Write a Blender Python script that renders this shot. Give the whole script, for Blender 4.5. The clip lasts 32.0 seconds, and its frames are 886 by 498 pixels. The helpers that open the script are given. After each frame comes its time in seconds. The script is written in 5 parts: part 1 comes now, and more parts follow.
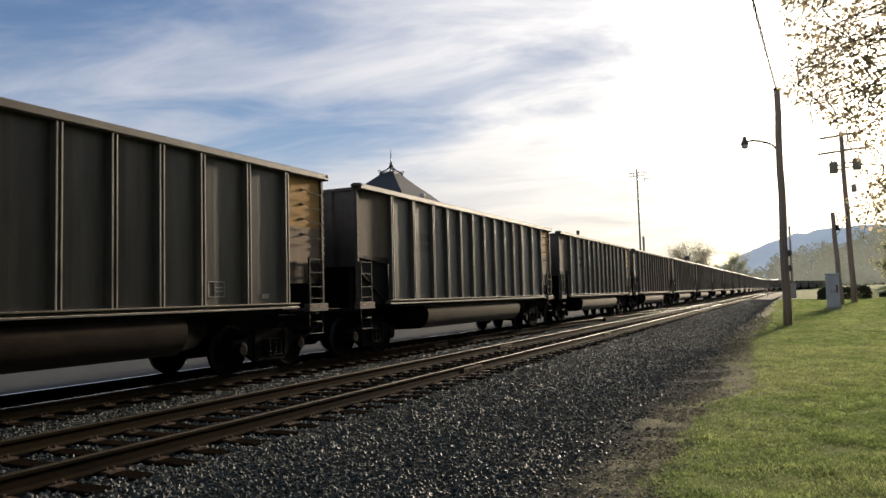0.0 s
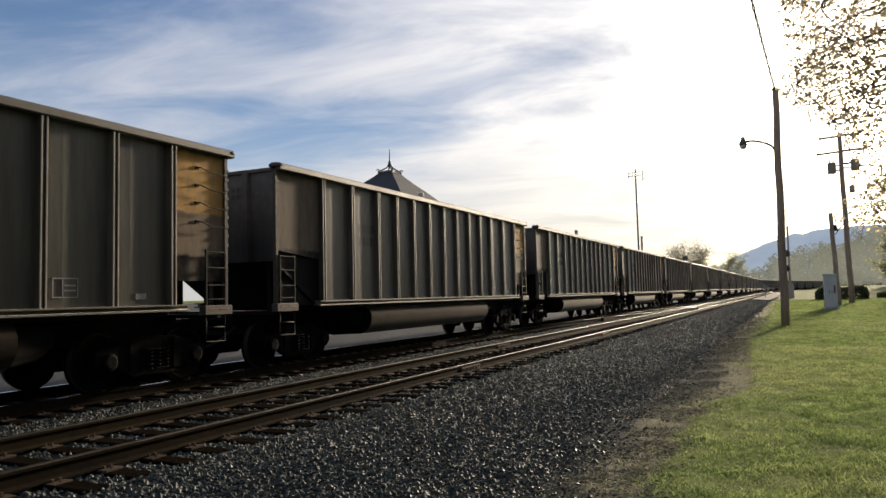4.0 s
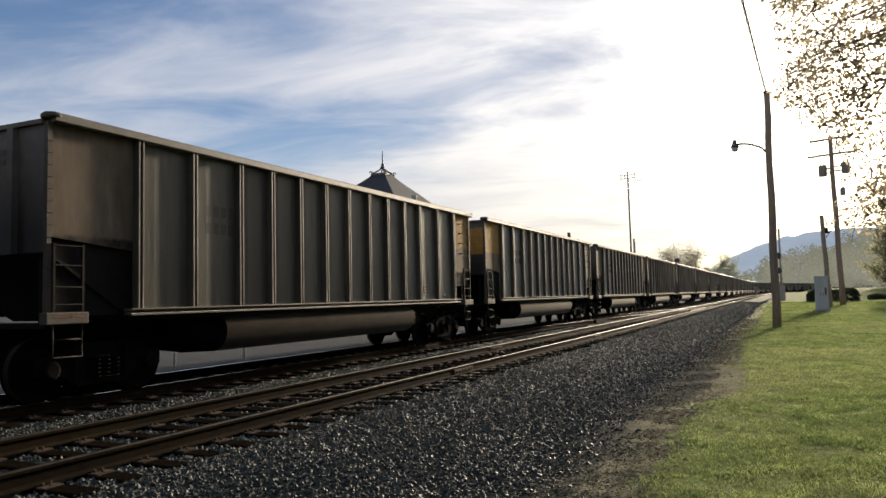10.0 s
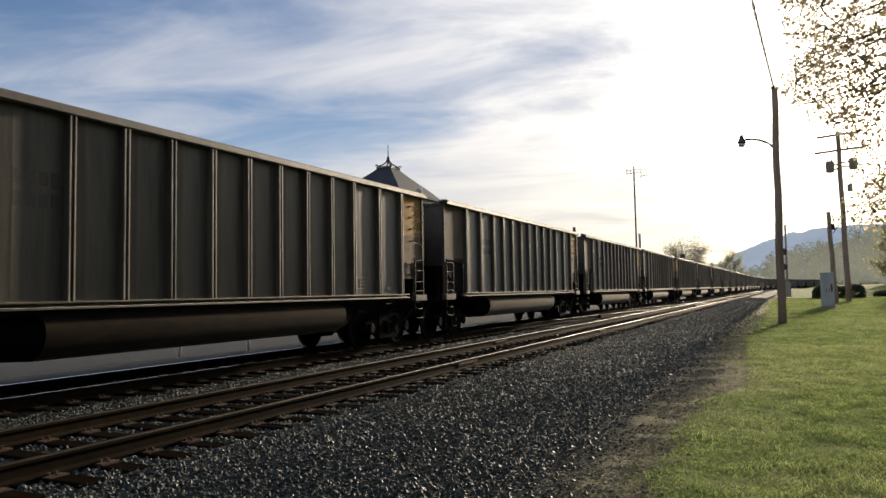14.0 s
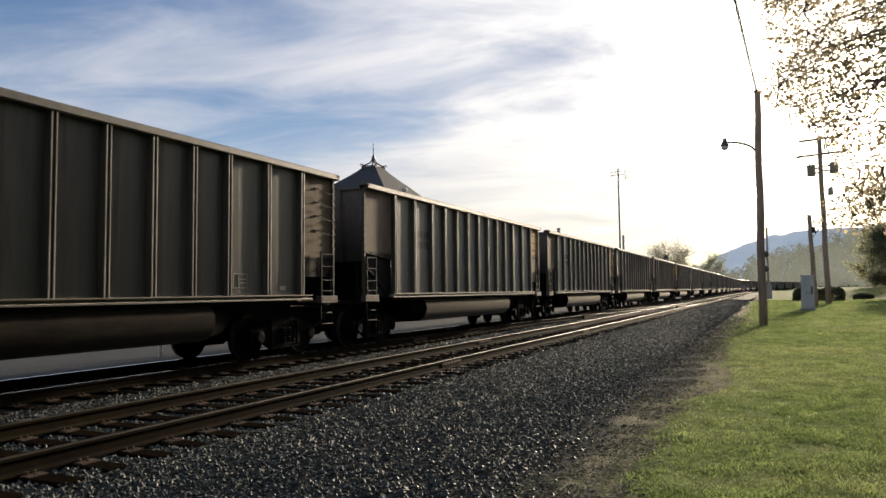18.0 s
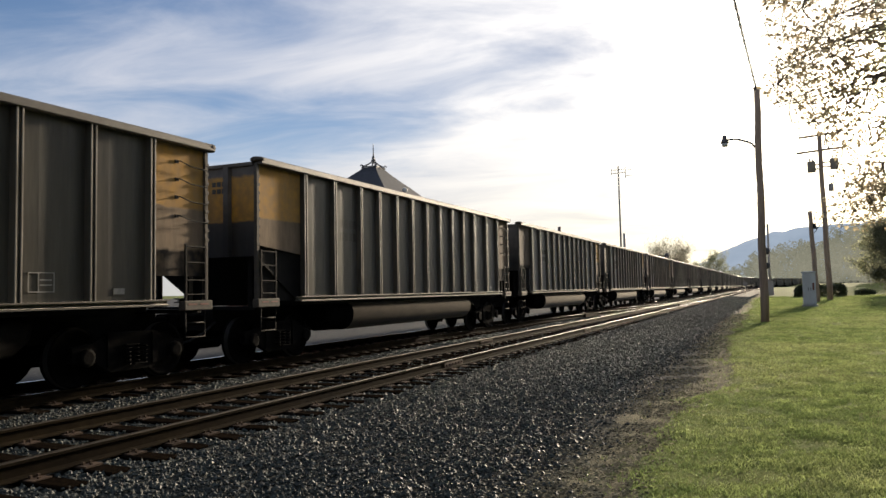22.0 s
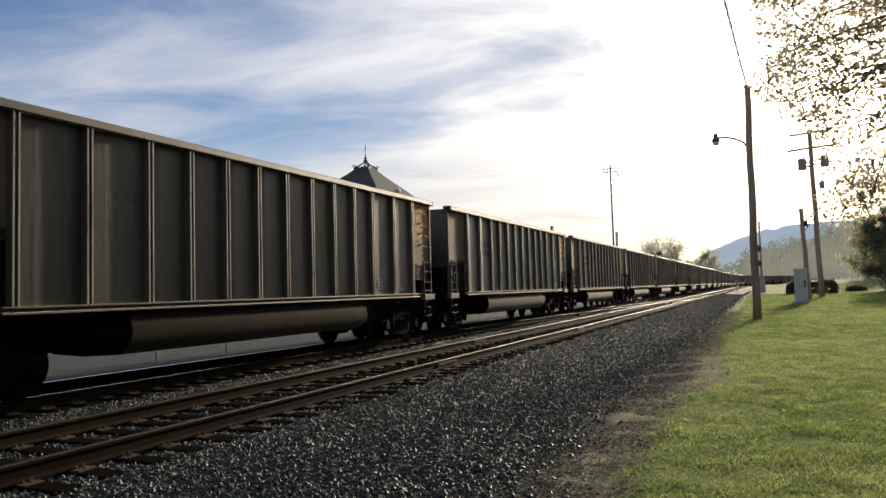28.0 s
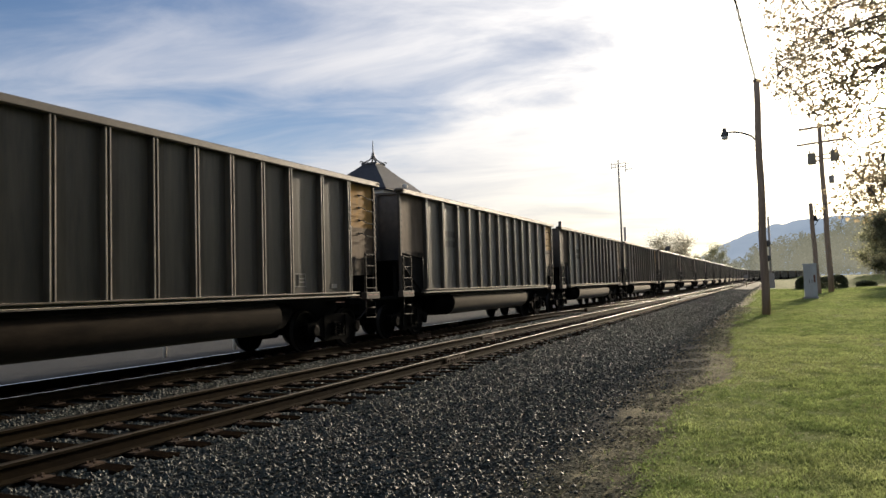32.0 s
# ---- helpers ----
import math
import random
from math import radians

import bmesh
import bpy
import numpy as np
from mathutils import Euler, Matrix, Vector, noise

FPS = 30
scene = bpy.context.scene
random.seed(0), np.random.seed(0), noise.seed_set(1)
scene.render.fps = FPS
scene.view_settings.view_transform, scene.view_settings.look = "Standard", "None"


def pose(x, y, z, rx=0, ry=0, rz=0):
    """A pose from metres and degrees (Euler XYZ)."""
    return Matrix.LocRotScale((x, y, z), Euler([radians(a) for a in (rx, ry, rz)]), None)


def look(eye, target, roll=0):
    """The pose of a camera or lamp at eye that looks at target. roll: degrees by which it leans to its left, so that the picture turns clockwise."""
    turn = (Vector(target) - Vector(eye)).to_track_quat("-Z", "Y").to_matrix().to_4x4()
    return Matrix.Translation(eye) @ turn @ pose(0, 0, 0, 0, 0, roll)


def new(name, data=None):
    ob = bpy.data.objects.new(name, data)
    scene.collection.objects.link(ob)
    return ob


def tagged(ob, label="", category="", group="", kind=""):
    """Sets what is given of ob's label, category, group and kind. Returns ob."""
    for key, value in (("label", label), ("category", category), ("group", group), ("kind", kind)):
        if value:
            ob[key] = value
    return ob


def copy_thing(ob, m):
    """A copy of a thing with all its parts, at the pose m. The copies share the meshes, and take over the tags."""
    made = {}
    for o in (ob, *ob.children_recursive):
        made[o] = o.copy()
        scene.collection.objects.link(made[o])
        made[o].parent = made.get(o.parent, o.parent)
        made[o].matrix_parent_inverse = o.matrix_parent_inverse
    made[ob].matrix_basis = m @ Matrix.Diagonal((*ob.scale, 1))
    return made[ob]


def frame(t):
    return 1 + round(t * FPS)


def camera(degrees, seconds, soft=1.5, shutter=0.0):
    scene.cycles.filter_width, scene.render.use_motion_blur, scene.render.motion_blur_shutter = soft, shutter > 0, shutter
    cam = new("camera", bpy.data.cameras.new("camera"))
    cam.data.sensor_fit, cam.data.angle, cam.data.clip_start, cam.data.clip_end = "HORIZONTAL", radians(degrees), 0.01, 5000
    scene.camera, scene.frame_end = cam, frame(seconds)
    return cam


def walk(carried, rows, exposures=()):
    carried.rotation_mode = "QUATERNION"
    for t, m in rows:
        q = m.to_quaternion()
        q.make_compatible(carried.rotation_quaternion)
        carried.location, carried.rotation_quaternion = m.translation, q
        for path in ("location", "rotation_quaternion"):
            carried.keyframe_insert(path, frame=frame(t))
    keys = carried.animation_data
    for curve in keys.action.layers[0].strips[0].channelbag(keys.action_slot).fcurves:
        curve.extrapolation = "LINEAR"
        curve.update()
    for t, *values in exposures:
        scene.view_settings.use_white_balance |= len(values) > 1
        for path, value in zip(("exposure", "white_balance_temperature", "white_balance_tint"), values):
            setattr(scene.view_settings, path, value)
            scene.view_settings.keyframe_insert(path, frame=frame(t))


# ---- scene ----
# World: y runs along the rails, x to the side of the lawn, z up; z = 0 is the top of the rails.
EYE = (0.0, 0.0, 1.363)
cam = camera(61.8, 32.0, soft=1.5)


def aim(turn, tilt, lean):
    a, b = radians(turn), radians(tilt)
    way = Vector((math.sin(a) * math.cos(b), math.cos(a) * math.cos(b), math.sin(b)))
    return look(EYE, Vector(EYE) + way, lean)


walk(cam, [
    (0, aim(-25.291, 3.630, -1.474)),
    (0.5, aim(-25.298, 3.647, -1.284)),
    (1, aim(-25.335, 3.636, -1.156)),
    (1.5, aim(-25.269, 3.683, -1.396)),
    (2, aim(-25.297, 3.670, -1.240)),
    (2.5, aim(-25.324, 3.699, -1.385)),
    (3, aim(-25.147, 3.690, -1.293)),
    (3.5, aim(-25.152, 3.648, -1.283)),
    (5.5, aim(-25.199, 3.301, -1.193)),
    (6, aim(-25.223, 3.327, -1.115)),
    (6.5, aim(-25.203, 3.301, -1.138)),
    (7, aim(-25.171, 3.268, -0.978)),
    (7.5, aim(-25.074, 3.308, -1.262)),
    (8, aim(-24.727, 3.289, -1.258)),
    (8.5, aim(-24.691, 3.287, -0.989)),
    (9, aim(-24.667, 3.339, -1.341)),
    (9.5, aim(-24.597, 3.440, -1.176)),
    (10, aim(-24.609, 3.729, -1.315)),
    (10.5, aim(-24.613, 3.994, -0.981)),
    (11, aim(-24.586, 3.910, -1.032)),
    (11.5, aim(-24.330, 3.835, -1.237)),
    (12, aim(-24.287, 3.525, -1.114)),
    (12.5, aim(-24.511, 3.373, -0.830)),
    (13, aim(-24.733, 3.376, -0.834)),
    (13.5, aim(-24.890, 3.313, -0.858)),
    (14, aim(-25.011, 3.251, -0.902)),
    (14.5, aim(-25.027, 3.230, -0.753)),
    (16.5, aim(-24.318, 2.980, -0.446)),
    (17, aim(-23.872, 3.237, -0.729)),
    (17.5, aim(-23.813, 3.231, -0.464)),
    (18, aim(-23.814, 3.223, -0.508)),
    (18.5, aim(-23.743, 3.187, -0.743)),
    (19, aim(-23.907, 3.153, -0.646)),
    (19.5, aim(-24.068, 3.140, -0.794)),
    (20, aim(-24.141, 3.053, -0.770)),
    (20.5, aim(-24.039, 3.103, -1.309)),
    (21, aim(-23.955, 3.203, -1.436)),
    (21.5, aim(-23.906, 3.226, -1.274)),
    (22, aim(-23.883, 3.221, -1.082)),
    (22.5, aim(-23.515, 3.259, -1.526)),
    (23, aim(-23.102, 3.350, -1.613)),
    (23.5, aim(-23.126, 3.355, -1.723)),
    (24, aim(-23.158, 3.397, -1.856)),
    (24.5, aim(-23.160, 3.333, -1.474)),
    (25, aim(-22.990, 3.193, -1.164)),
    (25.5, aim(-22.943, 3.113, -1.209)),
    (27.5, aim(-23.286, 3.178, -1.662)),
    (28, aim(-23.340, 3.215, -1.558)),
    (28.5, aim(-23.395, 3.266, -1.549)),
    (29, aim(-23.483, 3.209, -1.657)),
    (29.5, aim(-23.238, 3.186, -1.794)),
    (30, aim(-23.399, 3.094, -1.727)),
    (30.5, aim(-23.699, 3.051, -1.743)),
    (31, aim(-23.862, 3.003, -1.781)),
    (31.5, aim(-23.970, 2.935, -1.738)),
    (32, aim(-23.945, 2.895, -1.651)),
], exposures=((0, 0.40, 6650, 10), (10, 0.43, 6650, 10), (12.5, 0.37, 6650, 10), (14.5, 0.37, 6650, 10), (18, 0.44, 6650, 10), (24, 0.49, 6650, 10), (28, 0.47, 6650, 10), (32, 0.43, 6650, 10)))

# ---------------------------------------------------------------- light
SUN_TURN, SUN_UP = 7.7, 12.8
sun_way = Vector((math.sin(radians(SUN_TURN)) * math.cos(radians(SUN_UP)),
                  math.cos(radians(SUN_TURN)) * math.cos(radians(SUN_UP)), math.sin(radians(SUN_UP))))
sun = new("sun", bpy.data.lights.new("sun", "SUN"))
sun.data.energy, sun.data.angle, sun.data.color = 4.9, radians(3.6), (1.0, 0.845, 0.65)
sun.matrix_world = look(sun_way * 50, (0, 0, 0))


def build_sky():
    w = bpy.data.worlds.new("sky")
    scene.world = w
    w.use_nodes = True
    nt = w.node_tree
    nt.nodes.clear()
    N = nt.nodes.new
    L = nt.links.new

    def m(op, a, b=None, c=None, clamp=False):
        n = N("ShaderNodeMath")
        n.operation, n.use_clamp = op, clamp
        for i, v in enumerate((a, b, c)):
            if v is None:
                continue
            if isinstance(v, (int, float)):
                n.inputs[i].default_value = v
            else:
                L(v, n.inputs[i])
        return n.outputs[0]

    def mixc(f, a, b):
        n = N("ShaderNodeMix")
        n.data_type = "RGBA"
        for i, v in ((0, f), (6, a), (7, b)):
            if isinstance(v, (int, float, tuple)):
                n.inputs[i].default_value = v
            else:
                L(v, n.inputs[i])
        return n.outputs[2]

    sky = N("ShaderNodeTexSky")
    sky.sky_type, sky.sun_disc = "NISHITA", False
    sky.sun_elevation, sky.sun_rotation = radians(SUN_UP), radians(SUN_TURN)
    sky.air_density, sky.dust_density, sky.ozone_density = 1.0, 0.6, 3.0
    tc = N("ShaderNodeTexCoord")
    norm = N("ShaderNodeVectorMath")
    norm.operation = "NORMALIZE"
    L(tc.outputs["Generated"], norm.inputs[0])
    sep = N("ShaderNodeSeparateXYZ")
    L(norm.outputs[0], sep.inputs[0])
    x, y, z = sep.outputs
    up = m("ADD", m("MAXIMUM", z, 0.0), 0.13)
    comb = N("ShaderNodeCombineXYZ")
    L(m("DIVIDE", x, up), comb.inputs[0])
    L(m("DIVIDE", y, up), comb.inputs[1])
    # streaks of high cloud, drawn out along one wind direction
    mp = N("ShaderNodeMapping")
    mp.vector_type = "TEXTURE"
    mp.inputs["Rotation"].default_value = (0, 0, radians(13))
    mp.inputs["Scale"].default_value = (1.75, 0.95, 1.0)
    mp.inputs["Location"].default_value = (-3.1, 0.6, 0.0)
    L(comb.outputs[0], mp.inputs[0])

    def noi(scale, detail, rough, dist):
        n = N("ShaderNodeTexNoise")
        n.inputs["Scale"].default_value, n.inputs["Detail"].default_value = scale, detail
        n.inputs["Roughness"].default_value, n.inputs["Distortion"].default_value = rough, dist
        L(mp.outputs[0], n.inputs["Vector"])
        return n.outputs["Fac"]

    big, fine = noi(0.95, 4, 0.5, 0.4), noi(2.5, 9, 0.58, 0.5)
    cover = m("ADD", m("MULTIPLY", big, 0.55), m("MULTIPLY", fine, 0.45))
    dot = N("ShaderNodeVectorMath")
    dot.operation = "DOT_PRODUCT"
    L(norm.outputs[0], dot.inputs[0])
    dot.inputs[1].default_value = sun_way
    near = m("MAXIMUM", dot.outputs["Value"], 0.0)
    # thin veil of cloud gathers towards the sun's side and the horizon
    veil = m("POWER", near, 7.0)
    low = m("POWER", m("SUBTRACT", 1.0, m("MAXIMUM", z, 0.0), clamp=True), 8.0)
    thick = m("ADD", m("ADD", cover, m("MULTIPLY", veil, 0.24)), m("MULTIPLY", low, 0.40))
    ramp = N("ShaderNodeMapRange")
    ramp.interpolation_type = "SMOOTHSTEP"
    ramp.inputs["From Min"].default_value, ramp.inputs["From Max"].default_value = 0.39, 0.70
    L(thick, ramp.inputs["Value"])
    bands = m("MAXIMUM", m("SUBTRACT", m("MULTIPLY", fine, 2.3), 0.15), 0.45)
    glow = m("MULTIPLY", bands, m("ADD", m("MULTIPLY", m("POWER", near, 7.0), 0.58), m("MULTIPLY", m("POWER", near, 50.0), 2.6)))
    glow = m("ADD", glow, m("MULTIPLY", m("POWER", near, 1500.0), 60.0))
    cloud_v = N("ShaderNodeCombineColor")
    # the long way through the air near the horizon takes the blue out of the light
    air = m("POWER", m("SUBTRACT", 1.0, m("MAXIMUM", z, 0.0), clamp=True), 9.0)
    for i, (gain, base, loss) in enumerate(((1.0, 0.46, 0.10), (0.89, 0.487, 0.17), (0.68, 0.565, 0.42))):
        lit = m("ADD", m("MULTIPLY", glow, gain), base)
        L(m("MULTIPLY", lit, m("SUBTRACT", 1.0, m("MULTIPLY", m("MULTIPLY", air, near), loss))), cloud_v.inputs[i])
    skys = N("ShaderNodeVectorMath")
    skys.operation = "MULTIPLY"
    L(sky.outputs[0], skys.inputs[0])
    skys.inputs[1].default_value = (0.088, 0.086, 0.094)
    thin = N("ShaderNodeVectorMath")
    thin.operation = "SCALE"
    L(skys.outputs[0], thin.inputs[0])
    L(m("SUBTRACT", 1.0, m("MULTIPLY", m("POWER", near, 5.0), 0.45)), thin.inputs["Scale"])
    col = mixc(ramp.outputs[0], thin.outputs[0], cloud_v.outputs[0])
    bg = N("ShaderNodeBackground")
    bg.inputs["Strength"].default_value = 1.0
    L(col, bg.inputs[0])
    out = N("ShaderNodeOutputWorld")
    L(bg.outputs[0], out.inputs[0])


build_sky()


# ---------------------------------------------------------------- materials
def material(name, a, b, rough=0.7, metal=0.0, scale=6.0, stretch=(1, 1, 1), stain=None, stain_scale=0.7, stain_amt=0.5,
             bump=0.2, bump_scale=None, jitter=0.0, rough_var=0.15, translucent=0.0, spec=0.5, islands=False, dust_haze=0.0):
    """A weathered surface: colours a to b by fine grain, a third colour in larger stains, relief and uneven gloss."""
    mt = bpy.data.materials.new(name)
    mt.use_nodes = True
    nt = mt.node_tree
    nt.nodes.clear()
    N, L = nt.nodes.new, nt.links.new
    tc, mp = N("ShaderNodeTexCoord"), N("ShaderNodeMapping")
    mp.inputs["Scale"].default_value = stretch
    L(tc.outputs["Object"], mp.inputs[0])
    info = N("ShaderNodeObjectInfo")
    shift = N("ShaderNodeVectorMath")
    shift.operation = "SCALE"
    shift.inputs[0].default_value = (13.0, 17.0, 11.0)
    L(info.outputs["Random"], shift.inputs["Scale"])
    L(shift.outputs[0], mp.inputs["Location"])
    n1 = N("ShaderNodeTexNoise")
    n1.inputs["Scale"].default_value, n1.inputs["Detail"].default_value, n1.inputs["Roughness"].default_value = scale, 8, 0.65
    L(mp.outputs[0], n1.inputs["Vector"])
    r1 = N("ShaderNodeMapRange")
    r1.inputs["From Min"].default_value, r1.inputs["From Max"].default_value = 0.32, 0.68
    L(n1.outputs["Fac"], r1.inputs["Value"])
    mix = N("ShaderNodeMix")
    mix.data_type = "RGBA"
    mix.inputs[6].default_value, mix.inputs[7].default_value = (*a, 1), (*b, 1)
    L(r1.outputs[0], mix.inputs[0])
    colour = mix.outputs[2]
    if stain:
        n2 = N("ShaderNodeTexNoise")
        n2.inputs["Scale"].default_value, n2.inputs["Detail"].default_value = stain_scale, 5
        L(mp.outputs[0], n2.inputs["Vector"])
        r2 = N("ShaderNodeMapRange")
        r2.inputs["From Min"].default_value, r2.inputs["From Max"].default_value = 0.45, 0.7
        r2.inputs["To Max"].default_value = stain_amt
        L(n2.outputs["Fac"], r2.inputs["Value"])
        mx = N("ShaderNodeMix")
        mx.data_type = "RGBA"
        mx.inputs[7].default_value = (*stain, 1)
        L(r2.outputs[0], mx.inputs[0])
        L(colour, mx.inputs[6])
        colour = mx.outputs[2]
    if jitter:
        src = info.outputs["Random"]
        if islands:
            src = N("ShaderNodeNewGeometry").outputs["Random Per Island"]
        j = N("ShaderNodeMapRange")
        j.inputs["To Min"].default_value, j.inputs["To Max"].default_value = 1 - jitter, 1 + jitter
        L(src, j.inputs["Value"])
        sc = N("ShaderNodeVectorMath")
        sc.operation = "SCALE"
        L(colour, sc.inputs[0])
        L(j.outputs[0], sc.inputs["Scale"])
        colour = sc.outputs[0]
    bs = N("ShaderNodeBsdfPrincipled")
    L(colour, bs.inputs["Base Color"])
    bs.inputs["Metallic"].default_value = metal
    bs.inputs["Specular IOR Level"].default_value = spec
    # a sheen of pale dust or dew that also stands in for distant haze
    bs.inputs["Sheen Weight"].default_value, bs.inputs["Sheen Roughness"].default_value = dust_haze, 0.35
    bs.inputs["Sheen Tint"].default_value = (0.85, 0.80, 0.72, 1)
    rr = N("ShaderNodeMapRange")
    rr.inputs["To Min"].default_value, rr.inputs["To Max"].default_value = max(0.05, rough - rough_var), min(1, rough + rough_var)
    L(n1.outputs["Fac"], rr.inputs["Value"])
    L(rr.outputs[0], bs.inputs["Roughness"])
    if bump:
        n3 = N("ShaderNodeTexNoise")
        n3.inputs["Scale"].default_value, n3.inputs["Detail"].default_value = bump_scale or scale * 2, 4
        L(mp.outputs[0], n3.inputs["Vector"])
        bp = N("ShaderNodeBump")
        bp.inputs["Strength"].default_value, bp.inputs["Distance"].default_value = bump, 0.02
        L(n3.outputs["Fac"], bp.inputs["Height"])
        L(bp.outputs[0], bs.inputs["Normal"])
    out = N("ShaderNodeOutputMaterial")
    if translucent:
        tr, ms = N("ShaderNodeBsdfTranslucent"), N("ShaderNodeMixShader")
        L(colour, tr.inputs["Color"])
        ms.inputs[0].default_value = translucent
        L(bs.outputs[0], ms.inputs[1])
        L(tr.outputs[0], ms.inputs[2])
        L(ms.outputs[0], out.inputs[0])
    else:
        L(bs.outputs[0], out.inputs[0])
    return mt


def two_tone(name, base, top_colour, z_split, z_top, soft=0.02):
    """A copy of a weathered paint with a second worn colour, or painted shade, between two heights of the panel."""
    mt = base.copy()
    mt.name = name
    nt = mt.node_tree
    N, L = nt.nodes.new, nt.links.new
    bs = next(n for n in nt.nodes if n.type == "BSDF_PRINCIPLED")
    old = bs.inputs["Base Color"].links[0].from_socket
    tc, sep = N("ShaderNodeTexCoord"), N("ShaderNodeSeparateXYZ")
    L(tc.outputs["Object"], sep.inputs[0])
    n = N("ShaderNodeTexNoise")
    n.inputs["Scale"].default_value, n.inputs["Detail"].default_value = 5.0, 8
    L(tc.outputs["Object"], n.inputs["Vector"])
    w = N("ShaderNodeMath")
    w.operation = "MULTIPLY_ADD"
    w.inputs[1].default_value, w.inputs[2].default_value = 0.10, -0.05
    L(n.outputs["Fac"], w.inputs[0])
    zz = N("ShaderNodeMath")
    zz.operation = "ADD"
    L(sep.outputs[2], zz.inputs[0])
    L(w.outputs[0], zz.inputs[1])
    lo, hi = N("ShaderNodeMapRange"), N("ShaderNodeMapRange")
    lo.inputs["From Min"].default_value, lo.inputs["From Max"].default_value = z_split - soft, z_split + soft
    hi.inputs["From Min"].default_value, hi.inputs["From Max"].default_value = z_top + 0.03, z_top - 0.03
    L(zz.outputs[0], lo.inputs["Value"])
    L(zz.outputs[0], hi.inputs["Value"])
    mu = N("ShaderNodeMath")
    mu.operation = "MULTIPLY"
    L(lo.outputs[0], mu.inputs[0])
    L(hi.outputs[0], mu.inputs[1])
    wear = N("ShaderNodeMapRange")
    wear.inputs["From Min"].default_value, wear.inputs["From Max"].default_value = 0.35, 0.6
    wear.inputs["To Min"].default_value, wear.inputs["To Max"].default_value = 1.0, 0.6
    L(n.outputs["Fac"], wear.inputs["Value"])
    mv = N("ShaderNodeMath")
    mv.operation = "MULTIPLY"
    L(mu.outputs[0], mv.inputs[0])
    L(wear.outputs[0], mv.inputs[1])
    mx = N("ShaderNodeMix")
    mx.data_type = "RGBA"
    L(mv.outputs[0], mx.inputs[0])
    L(old, mx.inputs[6])
    mx.inputs[7].default_value = (*top_colour, 1)
    L(mx.outputs[2], bs.inputs["Base Color"])
    return mt


M_SIDE = material("weathered_car_steel", (0.041, 0.036, 0.025), (0.097, 0.084, 0.057), 0.5, 0.0, 5.0, (1, 1, 0.12),
                  (0.026, 0.020, 0.012), 0.6, 0.7, 0.12, 14, jitter=0.2, spec=0.5, dust_haze=0.8)
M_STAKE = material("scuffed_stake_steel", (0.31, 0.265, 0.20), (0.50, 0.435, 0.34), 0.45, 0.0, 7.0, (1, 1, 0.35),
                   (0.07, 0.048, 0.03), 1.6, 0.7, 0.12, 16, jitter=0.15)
M_PANEL = material("dusty_end_panel_steel", (0.165, 0.118, 0.075), (0.255, 0.187, 0.122), 0.78, 0.0, 6.0, (1, 1, 0.3),
                   (0.07, 0.047, 0.029), 1.2, 0.55, 0.12, 14, jitter=0.2, spec=0.18)
# darker copy of the panel steel: the head bay's shade is in its colour
M_HEAD = material("sooted_head_panel_steel", (0.130, 0.100, 0.070), (0.210, 0.163, 0.116), 0.75, 0.0, 6.0, (1, 1, 0.3),
                  (0.05, 0.036, 0.024), 1.2, 0.55, 0.12, 14, jitter=0.2, spec=0.15)
M_YELLOW = two_tone("worn_yellow_end_paint", M_PANEL, (0.52, 0.29, 0.075), 2.84, 3.85)
# shade over the foot of the end bays, put into the colour
FOOT_SHADE = (0.016, 0.014, 0.012)
M_PANEL, M_HEAD, M_YELLOW = [two_tone(m.name + "_sooted", m, FOOT_SHADE, 0.0, z) for m, z in ((M_PANEL, 2.12), (M_HEAD, 2.34), (M_YELLOW, 2.12))]
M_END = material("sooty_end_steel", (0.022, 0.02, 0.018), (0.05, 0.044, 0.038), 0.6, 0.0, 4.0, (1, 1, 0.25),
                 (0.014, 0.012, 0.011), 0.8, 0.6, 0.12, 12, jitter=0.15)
# the end sheet grows paler towards the top
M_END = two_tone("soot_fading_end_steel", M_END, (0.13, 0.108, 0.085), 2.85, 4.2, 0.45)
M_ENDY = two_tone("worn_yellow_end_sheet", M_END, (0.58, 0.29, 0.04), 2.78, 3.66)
M_CHORD = material("bare_top_chord_steel", (0.075, 0.067, 0.055), (0.15, 0.133, 0.108), 0.55, 0.1, 6.0, (1, 0.4, 1),
                   (0.07, 0.05, 0.035), 1.5, 0.5, 0.15, 20, jitter=0.1)
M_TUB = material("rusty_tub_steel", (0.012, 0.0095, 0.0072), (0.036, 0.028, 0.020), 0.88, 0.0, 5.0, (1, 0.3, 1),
                 (0.008, 0.006, 0.0045), 0.9, 0.7, 0.15, 15, jitter=0.15, spec=0.02, rough_var=0.05, dust_haze=0.3)
# near-black irons: the shade under the cars is put into their colour
M_UNDER = material("oily_underframe_iron", (0.006, 0.0058, 0.0054), (0.015, 0.014, 0.0125), 0.75, 0.0, 8.0, bump=0.2, spec=0.1, dust_haze=0.05)
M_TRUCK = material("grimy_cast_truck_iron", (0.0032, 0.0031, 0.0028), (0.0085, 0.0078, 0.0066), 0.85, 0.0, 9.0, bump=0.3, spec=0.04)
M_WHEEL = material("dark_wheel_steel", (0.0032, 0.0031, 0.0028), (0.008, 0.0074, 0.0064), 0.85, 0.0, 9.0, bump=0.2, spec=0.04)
M_TREAD = material("worn_tread_steel", (0.02, 0.019, 0.018), (0.035, 0.033, 0.03), 0.6, 0.5, 20.0, bump=0.05)
